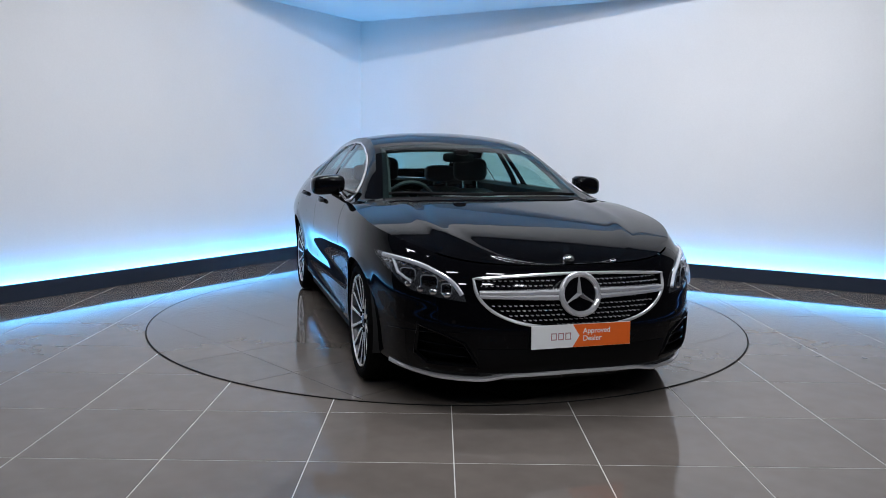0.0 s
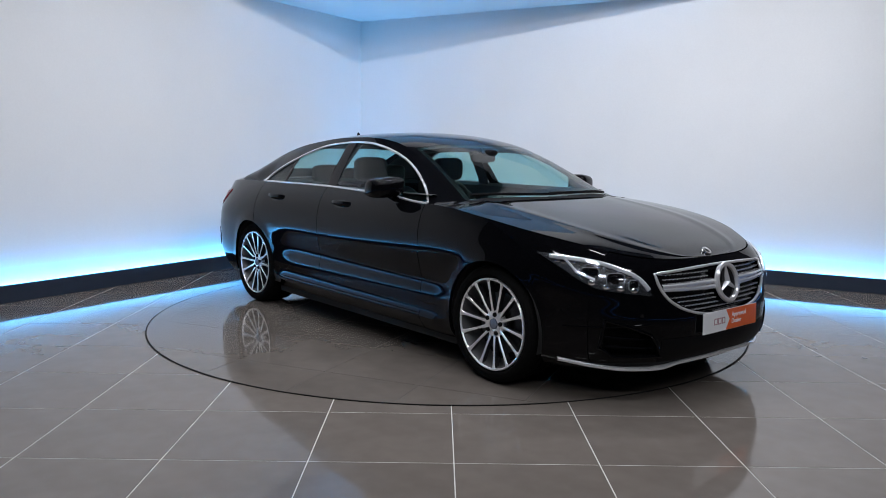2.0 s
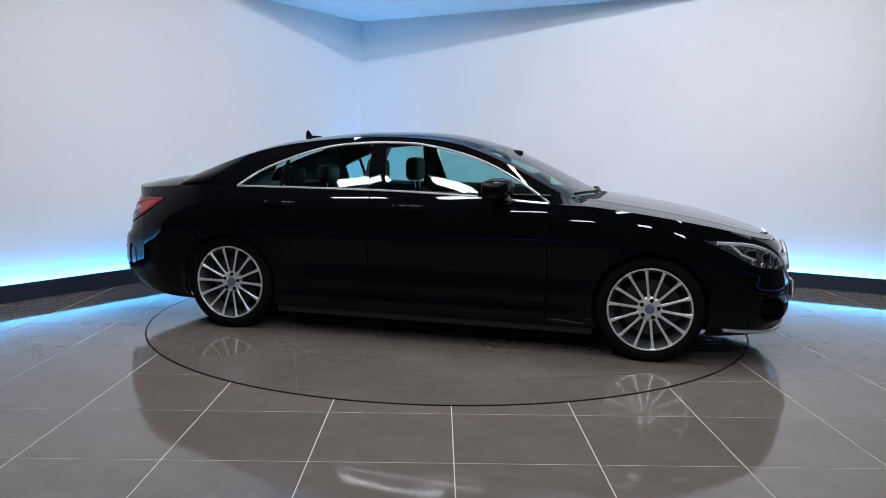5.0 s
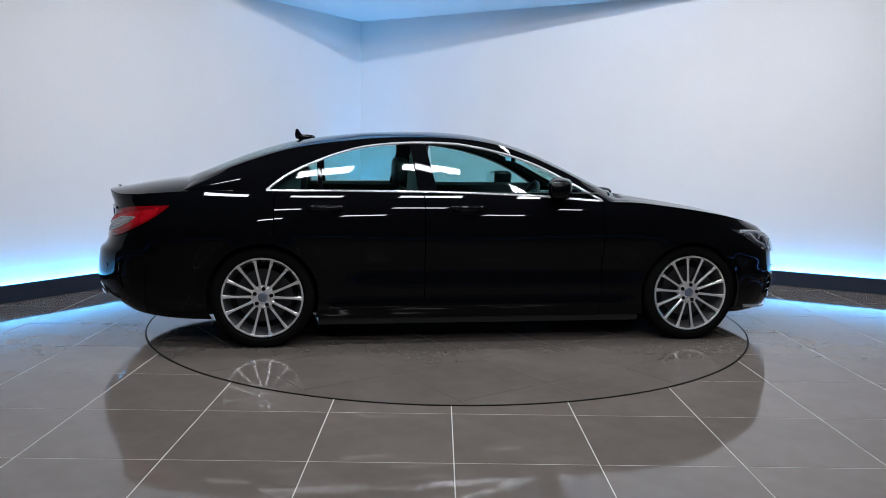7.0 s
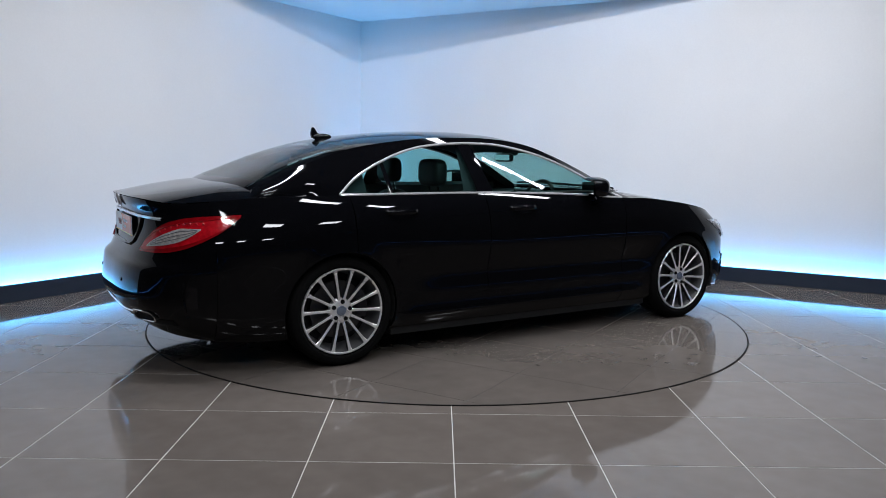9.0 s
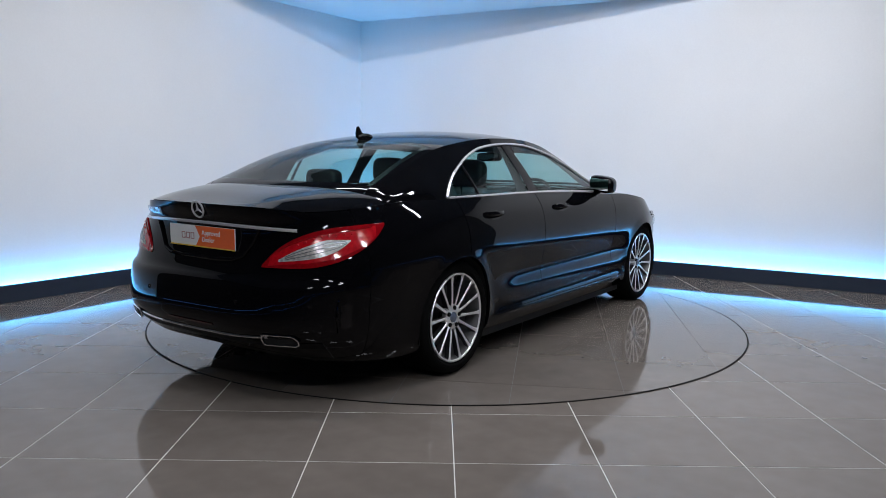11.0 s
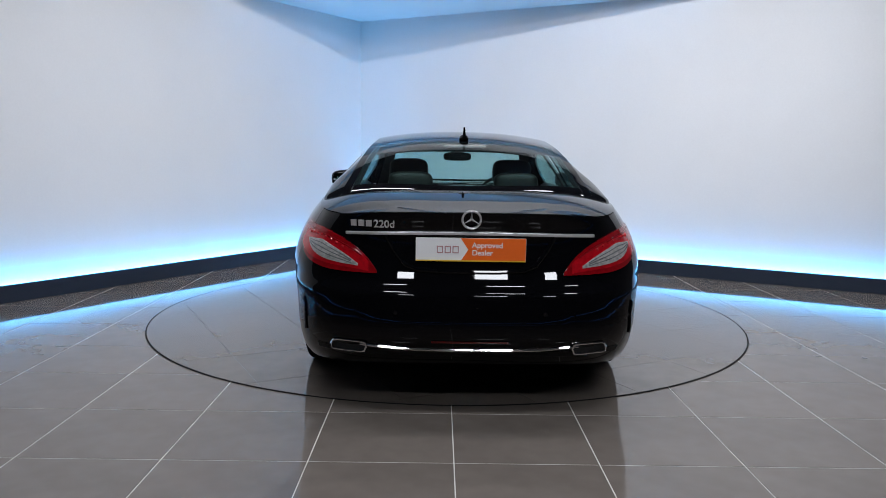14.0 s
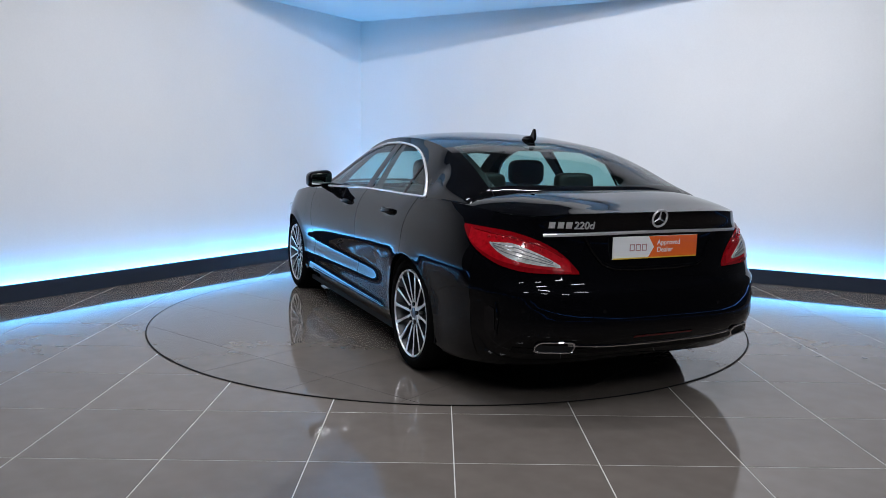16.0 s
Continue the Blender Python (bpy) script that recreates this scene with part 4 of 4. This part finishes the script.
def plate(m, yellow_edge):
    root = part("show_plate", box_bm(0, 0, 0, 0.520, 0.111, 0.006, 0.0, m), M_WHITE, car, "white and orange dealer show plate", smooth=False)
    bm = bmesh.new()
    pts = [(-0.048, 0.0545), (-0.012, 0.0), (-0.048, -0.0545), (0.259, -0.0545), (0.259, 0.0545)]
    lo = [bm.verts.new(m @ Vector((x, y, 0.0032))) for x, y in pts]
    hi = [bm.verts.new(m @ Vector((x, y, 0.0042))) for x, y in pts]
    bm.faces.new(hi)
    for i in range(5):
        bm.faces.new((lo[i], lo[(i + 1) % 5], hi[(i + 1) % 5], hi[i]))
    part("orange_field", bm, M_ORANGE, root, "orange field with a notched edge", smooth=False)
    if yellow_edge:
        part("yellow_edge", box_bm(0, -0.0530, 0.0036, 0.518, 0.006, 0.003, 0.0, m), M_YELLOW, root, smooth=False)
    for cx in (-0.146, -0.109, -0.072):
        bm = bmesh.new()
        for dx, dy, wx, wy in ((0, 0.0148, 0.029, 0.0044), (0, -0.0148, 0.029, 0.0044), (-0.0123, 0, 0.0044, 0.0252), (0.0123, 0, 0.0044, 0.0252)):
            add_box(bm, cx + dx, dy, 0.0035, wx, wy, 0.002, m)
        part("mark_bar", bm, M_BAR, root, smooth=False)
    text_mesh("Approved", 0.036, m @ Matrix.Translation((0.005, 0.010, 0.0046)), M_WHITE, root, "lettering")
    text_mesh("Dealer", 0.036, m @ Matrix.Translation((0.005, -0.026, 0.0046)), M_WHITE, root, "lettering")
    return root


plate(frame_at((2.338, 0, 0.405), (0, 1, 0), (-0.03, 0, 1)), False)
plate(frame_at((-2.478, 0, 0.8105), (0, -1, 0), (-0.02, 0, 1)), True)

# ---- rear of the car ----
M_REDBAND = material("red_light_band", (0.36, 0.004, 0.009), 0.12, coat=0.2, grain=0.3, scale=45)
M_GLINT_DOT = material("painted_glint_red", (0.48, 0.015, 0.022), 0.15, 0.1, coat=0.6, grain=0.1, scale=60)
tl_lo = curve((0.445, 0.692), (0.68, 0.699), (0.80, 0.720), (0.90, 0.762), (1.0, 0.832), (1.06, 0.900))
tl_up = curve((0.445, 0.702), (0.50, 0.768), (0.60, 0.836), (0.69, 0.870), (0.78, 0.889), (0.90, 0.899), (1.06, 0.907))
wl_lo = curve((0.535, 0.724), (0.65, 0.736), (0.75, 0.755), (0.82, 0.786), (0.87, 0.828))
wl_up = curve((0.535, 0.733), (0.60, 0.772), (0.68, 0.808), (0.77, 0.834), (0.87, 0.833))
for sg in (1, -1):
    lamp = part("tail_light", leaf_solid(False, sg, tl_lo, tl_up, 0.447, 1.055, 0.008), M_RED, car, "red leaf-shaped tail light with pale centre")
    part("reversing_lens", leaf_solid(False, sg, wl_lo, wl_up, 0.537, 0.868, 0.0145, 0.006, 24, 6), M_CLEAR_LENS, lamp, "pale clear lens")
    for f in (0.3, 0.55, 0.8):
        bm = bmesh.new()
        tube(bm, [skin(False, sg * g, lerp(wl_lo(g), wl_up(g), f), 0.0150) for g in spread(0.57, 0.85, 16)], 0.0022, 6)
        part("lens_rib", bm, M_REFLECT, lamp)
    bm = bmesh.new()
    tube(bm, [skin(False, sg * g, lerp(tl_lo(g), tl_up(g), 0.86), 0.009) for g in spread(0.52, 0.98, 30)], 0.0050, 6)
    part("lens_rib", bm, M_RED, lamp)
    # brighter red light band inside the dark rim
    band_lo, band_up = (lambda g: lerp(tl_lo(g), tl_up(g), 0.14)), (lambda g: lerp(tl_lo(g), tl_up(g), 0.88))
    part("light_band", leaf_solid(False, sg, band_lo, band_up, 0.485, 1.000, 0.0105, 0.004, 30, 8), M_REDBAND, lamp, "bright red light band")
    # row of small bright dots over the pale lens, painted in for glints
    for k in range(8):
        g_ = 0.62 + 0.036 * k
        bm = bmesh.new()
        bmesh.ops.create_uvsphere(bm, u_segments=10, v_segments=6, radius=0.0065, matrix=Matrix.Translation(skin(False, sg * g_, lerp(wl_up(min(g_, 0.83)), tl_up(g_), 0.42), 0.0115)))
        part("glint_dot", bm, M_GLINT_DOT, lamp, "small pinkish dot painted in for a glint")

# boot: chrome bar, recess round the plate, emblem, badge letters
bm = bmesh.new()
rows = []
for y in spread(-0.60, 0.60, 48):
    z = 0.886 - 0.012 * (y / 0.6) ** 2
    x = tail(y, z)
    rows.append([(x + 0.02, y, z + 0.009), (x - 0.009, y, z + 0.008), (x - 0.013, y, z + 0.003), (x - 0.011, y, z - 0.007), (x + 0.02, y, z - 0.009)])
add_grid(bm, rows)
part("boot_bar", bm, M_PALE_CHROME, car, "chrome bar across the boot lid")
bm = bmesh.new()
path = [(-0.40, 0.868), (-0.36, 0.80), (-0.31, 0.735), (-0.25, 0.712), (-0.12, 0.706), (0.12, 0.706), (0.25, 0.712), (0.31, 0.735), (0.36, 0.80), (0.40, 0.868)]
tube(bm, [(tail(y, z) - 0.001, y, z) for y, z in path], 0.011, 8)
part("plate_recess_edge", bm, M_PAINT, car)
emblem(frame_at((tail(0, 0.955) - 0.004, 0, 0.955), (0, -1, 0), (-0.25, 0, 1)), 0.043, 0.0055, car, backing=False)
for y in (0.560, 0.522, 0.485):
    m = frame_at((tail(y, 0.925) - 0.004, y, 0.925), (-0.32, -1, 0), (-0.3, 0, 1))
    part("badge_bar", box_bm(0, 0, 0, 0.030, 0.032, 0.005, 0.0012, m), M_PALE_CHROME, car)
text_mesh("220d", 0.052, frame_at((tail(0.462, 0.92) - 0.004, 0.462, 0.908), (-0.20, -1, 0), (-0.25, 0, 1)), M_PALE_CHROME, car, "boot_lettering", 0.004)

M_DARKRED = material("dark_red_reflector", (0.09, 0.003, 0.004), 0.2, grain=0.1, scale=80)
# lower rear: exhaust trims, chrome strip, reflector, side slots
bm = bmesh.new()
rows = []
strip_z = curve((0.0, 0.338), (0.3, 0.342), (0.52, 0.358))
for y in spread(-0.52, 0.52, 48):
    z = strip_z(abs(y))
    x = tail(y, z)
    rows.append([(x + 0.02, y, z + 0.008), (x - 0.006, y, z + 0.006), (x - 0.009, y, z), (x - 0.005, y, z - 0.006), (x + 0.02, y, z - 0.008)])
add_grid(bm, rows)
part("rear_strip", bm, M_CHROME, car, "chrome strip above the rear lip")
part("rear_reflector", grid_bm([[(tail(y, z) - 0.004, y, z) for y in spread(-0.18, 0.18, 10)] for z in spread(0.379, 0.390, 2)]), M_DARKRED, car, "narrow red rear reflector")
for sg in (1, -1):
    loop = [(0.492, 0.366), (0.505, 0.371), (0.63, 0.371), (0.650, 0.365), (0.664, 0.345), (0.662, 0.326), (0.65, 0.320), (0.515, 0.320), (0.498, 0.325), (0.490, 0.342)]
    pts = [(tail(y, 0.345) - 0.020 + (0.36 - z) * 0.25, sg * y, z) for y, z in loop]
    bm = bmesh.new()
    tube(bm, pts, 0.0055, 8, closed=True)
    pipe = part("exhaust_trim", bm, M_CHROME, car, "chrome-rimmed exhaust tip")
    bm = bmesh.new()
    bm.faces.new([bm.verts.new((p[0] + 0.008, p[1], p[2])) for p in pts])
    part("exhaust_opening", bm, M_UNDER, pipe)
    bm = bmesh.new()
    sl_lo, sl_hi = (lambda g: 0.40 + 0.02 * abs(g - 0.93) / 0.05), (lambda g: 0.53 - 0.02 * abs(g - 0.93) / 0.05)
    part("bumper_slot", leaf_solid(False, sg, sl_lo, sl_hi, 0.90, 0.96, 0.003, 0.01, 6, 6), M_GLOSS, car)
    bm = bmesh.new()
    tube(bm, [skin(False, sg * (0.885 + 0.004 * math.sin(k)), lerp(0.385, 0.55, k / 8), 0.003) for k in range(9)], 0.007, 8)
    part("slot_edge", bm, M_PAINT, car)
bm = bmesh.new()
add_grid(bm, [[(tail(y, z) - 0.003, y, z) for y in spread(-0.74, 0.74, 50)] for z in spread(0.30, 0.332, 2)])
part("rear_diffuser", bm, M_PLASTIC, car)


# ---- mirrors, handles, antenna, wipers ----
def blob(bm, c, r, p=2.6, n=28, m=14):
    """A rounded pebble: a squared-off ellipsoid."""
    rows = []
    for j in range(m + 1):
        v = -math.pi / 2 + math.pi * j / m
        row = []
        for i in range(n):
            u = 2 * math.pi * i / n
            f = lambda t: math.copysign(abs(t) ** (2 / p), t)
            row.append((c[0] + r[0] * f(math.cos(v)) * f(math.cos(u)), c[1] + r[1] * f(math.cos(v)) * f(math.sin(u)), c[2] + r[2] * f(math.sin(v))))
        rows.append(row)
    add_grid(bm, rows, closed=True)
    bmesh.ops.remove_doubles(bm, verts=bm.verts, dist=0.0005)


for sg in (1, -1):
    bm = bmesh.new()
    blob(bm, (0, 0, 0), (0.075, 0.107, 0.064), 3.4)
    for v in bm.verts:
        v.co.x -= 0.25 * v.co.y * sg
        v.co.z -= 0.10 * (v.co.y * sg - 0.0)
        if v.co.x > 0:
            v.co.x *= 1.15
    bmesh.ops.transform(bm, matrix=Matrix.Translation((0.475, sg * 0.945, 1.038)), verts=bm.verts)
    mirror = part("wing_mirror", bm, M_PAINT, car, "glossy black wing mirror")
    bm = bmesh.new()
    tube(bm, [(0.50, sg * 0.82, 0.955), (0.495, sg * 0.87, 0.962), (0.485, sg * 0.91, 0.985)], 0.026, 10, ry=0.020)
    blob(bm, (0.515, sg * 0.850, 0.940), (0.055, 0.030, 0.026), 2.4, 16, 8)
    part("mirror_arm", bm, M_PAINT, mirror)
    bm = bmesh.new()
    rows = [[(0.475 - 0.0785 - 0.25 * yy * 1.0 - 0.001, sg * (0.945 + yy), 1.038 + zz - 0.1 * yy) for yy in spread(-0.082, 0.082, 8)] for zz in spread(-0.042, 0.042, 4)]
    add_grid(bm, rows)
    part("mirror_glass", bm, M_MIRROR, mirror, "silver mirror glass")
    for xc in (-1.045, -0.12):
        zc = 0.897
        bm = bmesh.new()
        pts = []
        for k in range(11):
            x = xc - 0.105 + 0.21 * k / 10
            lift = 0.030 * math.sin(math.pi * min(1, max(0, k / 10))) ** 0.5
            pts.append((x, sg * (flank(x, zc) + lift), zc + 0.006 - 0.002 * k / 10))
        tube(bm, pts, 0.010, 10, ry=0.015)
        hd = part("door_handle", bm, M_PAINT, car, "black bow door handle")
        bm = bmesh.new()
        rows = []
        for x in spread(xc - 0.085, xc + 0.085, 12):
            h = 0.030 * math.sqrt(max(0.0, 1 - ((x - xc) / 0.0855) ** 2))
            rows.append([(x, sg * (flank(x, zc + h * q) + 0.0022), zc - 0.004 + h * q) for q in spread(-1, 1, 4)])
        add_grid(bm, rows)
        part("handle_cup", bm, M_GLOSS, hd)
# roof aerial: a low pod with an upright blade on its tail
bm = bmesh.new()
blob(bm, (-1.185, 0, 1.352), (0.070, 0.030, 0.024), 2.2, 24, 12)
profile = [(-1.262, 1.345), (-1.268, 1.375), (-1.262, 1.412), (-1.250, 1.418), (-1.240, 1.408), (-1.222, 1.380), (-1.185, 1.360), (-1.185, 1.345)]
left = [bm.verts.new((x, 0.0105 - 0.075 * (z - 1.345), z)) for x, z in profile]
right = [bm.verts.new((x, -0.0105 + 0.075 * (z - 1.345), z)) for x, z in profile]
bm.faces.new(left), bm.faces.new(right[::-1])
for k in range(len(profile)):
    q = (k + 1) % len(profile)
    bm.faces.new((left[k], right[k], right[q], left[q]))
part("aerial", bm, M_PAINT, car, "black shark-fin roof aerial")
# wipers
for y0, y1, x0 in ((0.60, -0.02, 1.00), (0.02, -0.62, 1.02)):
    bm = bmesh.new()
    pts = []
    for k in range(9):
        y = lerp(y0, y1, k / 8)
        u = y / 0.70
        pts.append(Vector(roof_pt(0.925 - 0.02 * k / 8, u)) + Vector((0.004, 0, 0.014)))
    tube(bm, pts, 0.007, 6, ry=0.010)
    part("wiper", bm, M_PLASTIC, car, "black windscreen wiper")

# ---- cabin ----
M_FRIT = material("black_glass_border", (0.004, 0.004, 0.005), 0.25, spec=0.3, grain=0.05, scale=90)
for name, x0, x1, u0, u1, nx, nu in (("windscreen_border", WS_A, WS_A + 0.045, -0.935, 0.935, 4, 24), ("windscreen_border", WS_A + 0.045, WS_B, 0.885, 0.935, 20, 2), ("windscreen_border", WS_A + 0.045, WS_B, -0.935, -0.885, 20, 2),
                                     ("rear_window_border", RS_A - 0.045, RS_A, -0.93, 0.93, 4, 24), ("rear_window_border", RS_B, RS_A - 0.045, 0.875, 0.93, 20, 2), ("rear_window_border", RS_B, RS_A - 0.045, -0.93, -0.875, 20, 2)):
    part(name, grid_bm(sheet(x0, x1, u0, u1, nx, nu, -0.004)), M_FRIT, car, "black printed glass border")
for sg in (1, -1):
    # inner trims: rear pillar, door post, windscreen pillar, and the doors' cards below the glass
    part("rear_pillar_trim", grid_bm(side_strip(-2.0, -1.20, edge_z, lambda x: rail(x)[1] - 0.02, sg, 16, 6, 0.075)), M_LINER, car, "dark cloth rear pillar trim")
    part("post_trim", grid_bm([[(lerp(-0.46, -0.40, v) + dx, sg * cabin_y(lerp(-0.46, -0.40, 1 - v), lerp(0.98, 1.33, v), 0.045), lerp(0.98, 1.33, v)) for dx in (-0.06, 0.0, 0.06)] for v in spread(0, 1, 6)]), M_LINER, car, "dark cloth post trim")
    part("windscreen_pillar_trim", grid_bm(sheet(WS_A, 0.96, sg * 0.86, sg * 0.99, 14, 3, -0.03)), M_LINER, car, "dark windscreen pillar trim")
    part("door_card", grid_bm([[(x, sg * (flank(x, 0.95) - w), z) for x in spread(-1.36, 0.80, 30)] for w, z in ((0.045, 1.0), (0.085, 1.005), (0.12, 0.98), (0.12, 0.62))]), M_LEATHER, car, "black leather door card")
part("headliner", grid_bm(sheet(RS_A - 0.05, WS_A + 0.03, -0.97, 0.97, 20, 16, -0.040)), M_LINER, car, "dark cloth headliner")
bm = bmesh.new()
rows = []
for x, z in ((1.0, 0.93), (0.90, 0.945), (0.70, 0.935), (0.56, 0.915), (0.50, 0.86), (0.52, 0.70), (0.62, 0.55)):
    rows.append([(x - 0.05 * (1 - (y / 0.78) ** 2) * 0, y, z + (0.022 * math.exp(-((y + 0.37) / 0.17) ** 2) if 0.5 < x < 0.8 else 0)) for y in spread(-0.79, 0.79, 30)])
add_grid(bm, rows)
part("dashboard", bm, M_LEATHER, car, "black dashboard")
bm = bmesh.new()
mw = Matrix.Translation((0.40, -0.37, 0.885)) @ Matrix.Rotation(radians(-68), 4, "Y")
tube(bm, [mw @ Vector((0.182 * math.cos(a), 0.182 * math.sin(a), 0)) for a in [2 * math.pi * k / 40 for k in range(40)]], 0.014, 8, closed=True)
for a in (math.pi * 0.5, math.pi * 1.5, math.pi):
    tube(bm, [mw @ Vector((0.03 * math.cos(a), 0.03 * math.sin(a), -0.01)), mw @ Vector((0.178 * math.cos(a), 0.178 * math.sin(a), 0))], 0.012, 6)
blob(bm, tuple(mw.translation), (0.03, 0.06, 0.05))
part("steering_wheel", bm, M_LEATHER, car, "black leather steering wheel")
bm = bmesh.new()
blob(bm, (0.36, 0, 1.225), (0.018, 0.115, 0.034), 4.0)
tube(bm, [(0.36, 0, 1.24), (0.345, 0, 1.29)], 0.010, 8)
rvm = part("interior_mirror", bm, M_PLASTIC, car, "black interior rear-view mirror")
part("mirror_glass", grid_bm([[(0.3415, y, z) for y in spread(-0.095, 0.095, 4)] for z in spread(1.203, 1.247, 2)]), M_MIRROR, rvm, "silver mirror glass")


def seat(x, y, rear):
    root = new("seat")
    root.parent = car
    root.matrix_basis = pose(x, y, 0)
    bm = bmesh.new()
    blob(bm, (0.22, 0, 0.46), (0.30, 0.26, 0.10), 4.0)
    part("cushion", bm, M_LEATHER, root)
    bm = bmesh.new()
    blob(bm, (0, 0, 0.23), (0.085, 0.255, 0.30), 3.6)
    bmesh.ops.transform(bm, matrix=Matrix.Translation((-0.02, 0, 0.46)) @ Matrix.Rotation(radians(-18 if not rear else -24), 4, "Y"), verts=bm.verts)
    part("backrest", bm, M_LEATHER, root)
    bm = bmesh.new()
    hz, hx = (1.120, -0.20) if not rear else (1.065, -0.27)
    blob(bm, (hx, 0, hz), (0.055, 0.140, 0.095 if not rear else 0.075), 3.8)
    part("headrest", bm, M_LEATHER, root)
    for dy in (-0.06, 0.06):
        bm = bmesh.new()
        tube(bm, [(hx + 0.02, dy, hz - 0.16), (hx, dy, hz - 0.05)], 0.007, 8)
        part("headrest_post", bm, M_CHROME, root)
    return root


for sx, sy, rr in ((-0.27, 0.37, False), (-0.32, -0.37, False), (-0.95, 0.33, True), (-0.95, -0.33, True)):
    tagged(seat(sx, sy, rr), "black leather car seat with headrest")
bm = bmesh.new()
add_box(bm, -1.5, 0, 0.985, 0.55, 1.30, 0.03)
part("parcel_shelf", bm, M_LINER, car, smooth=False)
bm = bmesh.new()
bl = Vector(roof_pt(-1.275, 0)) + Vector((0, 0, -0.010))
blob(bm, tuple(bl), (0.014, 0.13, 0.009), 5.0)
part("brake_light", bm, M_CLEAR_LENS, car, "pale high brake light bar")
# dash top: silver vents and screen, sensor pod behind the windscreen
bm = bmesh.new()
add_box(bm, 0.60, 0.0, 0.962, 0.05, 0.30, 0.035, None, 0.008)
part("dash_vent", bm, M_REFLECT, car, "silver dashboard vents")
bm = bmesh.new()
blob(bm, (0.43, 0, 1.262), (0.05, 0.05, 0.022), 3.0, 18, 8)
part("sensor_pod", bm, M_PLASTIC, car, "black sensor pod")
# parking sensors
for front, zz, gs in ((True, 0.47, (0.62, 0.90)), (False, 0.52, (0.35, 0.75))):
    for g_ in gs:
        for sg in (1, -1):
            p, q = skin(front, sg * g_, zz, 0.001), skin(front, sg * g_, zz, 0.05)
            n = (q - p).normalized()
            bm = bmesh.new()
            bmesh.ops.create_cone(bm, cap_ends=True, segments=16, radius1=0.011, radius2=0.010, depth=0.004, matrix=frame_at(p, n.cross(Vector((0, 0, 1))) * -1, Vector((0, 0, 1))))
            part("parking_sensor", bm, M_GLOSS, car)


# ---- floor ----
floor = new("floor")
bm = box_bm(0, -3.0, -0.0513, 17, 17, 0.1)
part("grout_bed", bm, M_GROUT, floor, "pale grey tile joints", smooth=False)
tagged(floor, "polished brown-grey porcelain tile floor with pale joints", "floor", kind="structure")
TILE = 0.603
bm = bmesh.new()
g = 0.0023
add_box(bm, 0, 0, -0.004, TILE - 2 * g, TILE - 2 * g, 0.008)
top = [e for e in bm.edges if all(v.co.z > -0.001 for v in e.verts)]
bmesh.ops.bevel(bm, geom=top, offset=0.0012, segments=1, affect="EDGES")
tile_mesh = bpy.data.meshes.new("tile")
bm.to_mesh(tile_mesh)
bm.free()
tile_mesh.materials.append(M_TILE)
FLOOR_TURN = Matrix.Rotation(radians(0.7), 4, "Z")
far = bmesh.new()
for i in range(-14, 14):
    for j in range(-21, 19):
        c = FLOOR_TURN @ Vector((0.004 + (i + 0.5) * TILE, -2.935 + TILE * 5 + (j + 0.5) * TILE, 0))
        if max(math.hypot(c.x + a, c.y + b) for a in (-0.3, 0.3) for b in (-0.3, 0.3)) < RING_R - 0.02:
            continue
        if abs(c.x) > 8.2 or not -11.2 < c.y < 5.2:
            continue
        if -4.6 < c.x < 4.9 and -5.0 < c.y < 4.2 and (c - CORNER).dot(OUT_L) < 0.3 and (c - CORNER).dot(OUT_R) < 0.3:
            ob = new("tile", tile_mesh)
            ob.parent = floor
            ob.matrix_basis = Matrix.Translation((c.x, c.y, 0)) @ FLOOR_TURN
        else:
            add_box(far, 0, 0, -0.004, TILE - 2 * g, TILE - 2 * g, 0.008, Matrix.Translation((c.x, c.y, 0)) @ FLOOR_TURN)
rest = part("far_tiles", far, M_TILE, floor, smooth=False)
tagged(rest, kind="stuff")


def motions():
    rows_car, rows_disc = [], []
    for k in range(17):
        turn = Matrix.Rotation(radians(heading(k)), 4, "Z")
        rows_disc.append((float(k), turn))
        rows_car.append((float(k), turn @ Matrix.Translation((0.107, -0.075, DISC_Z))))
    walk(turntable, rows_disc)
    walk(car, rows_car)


motions()
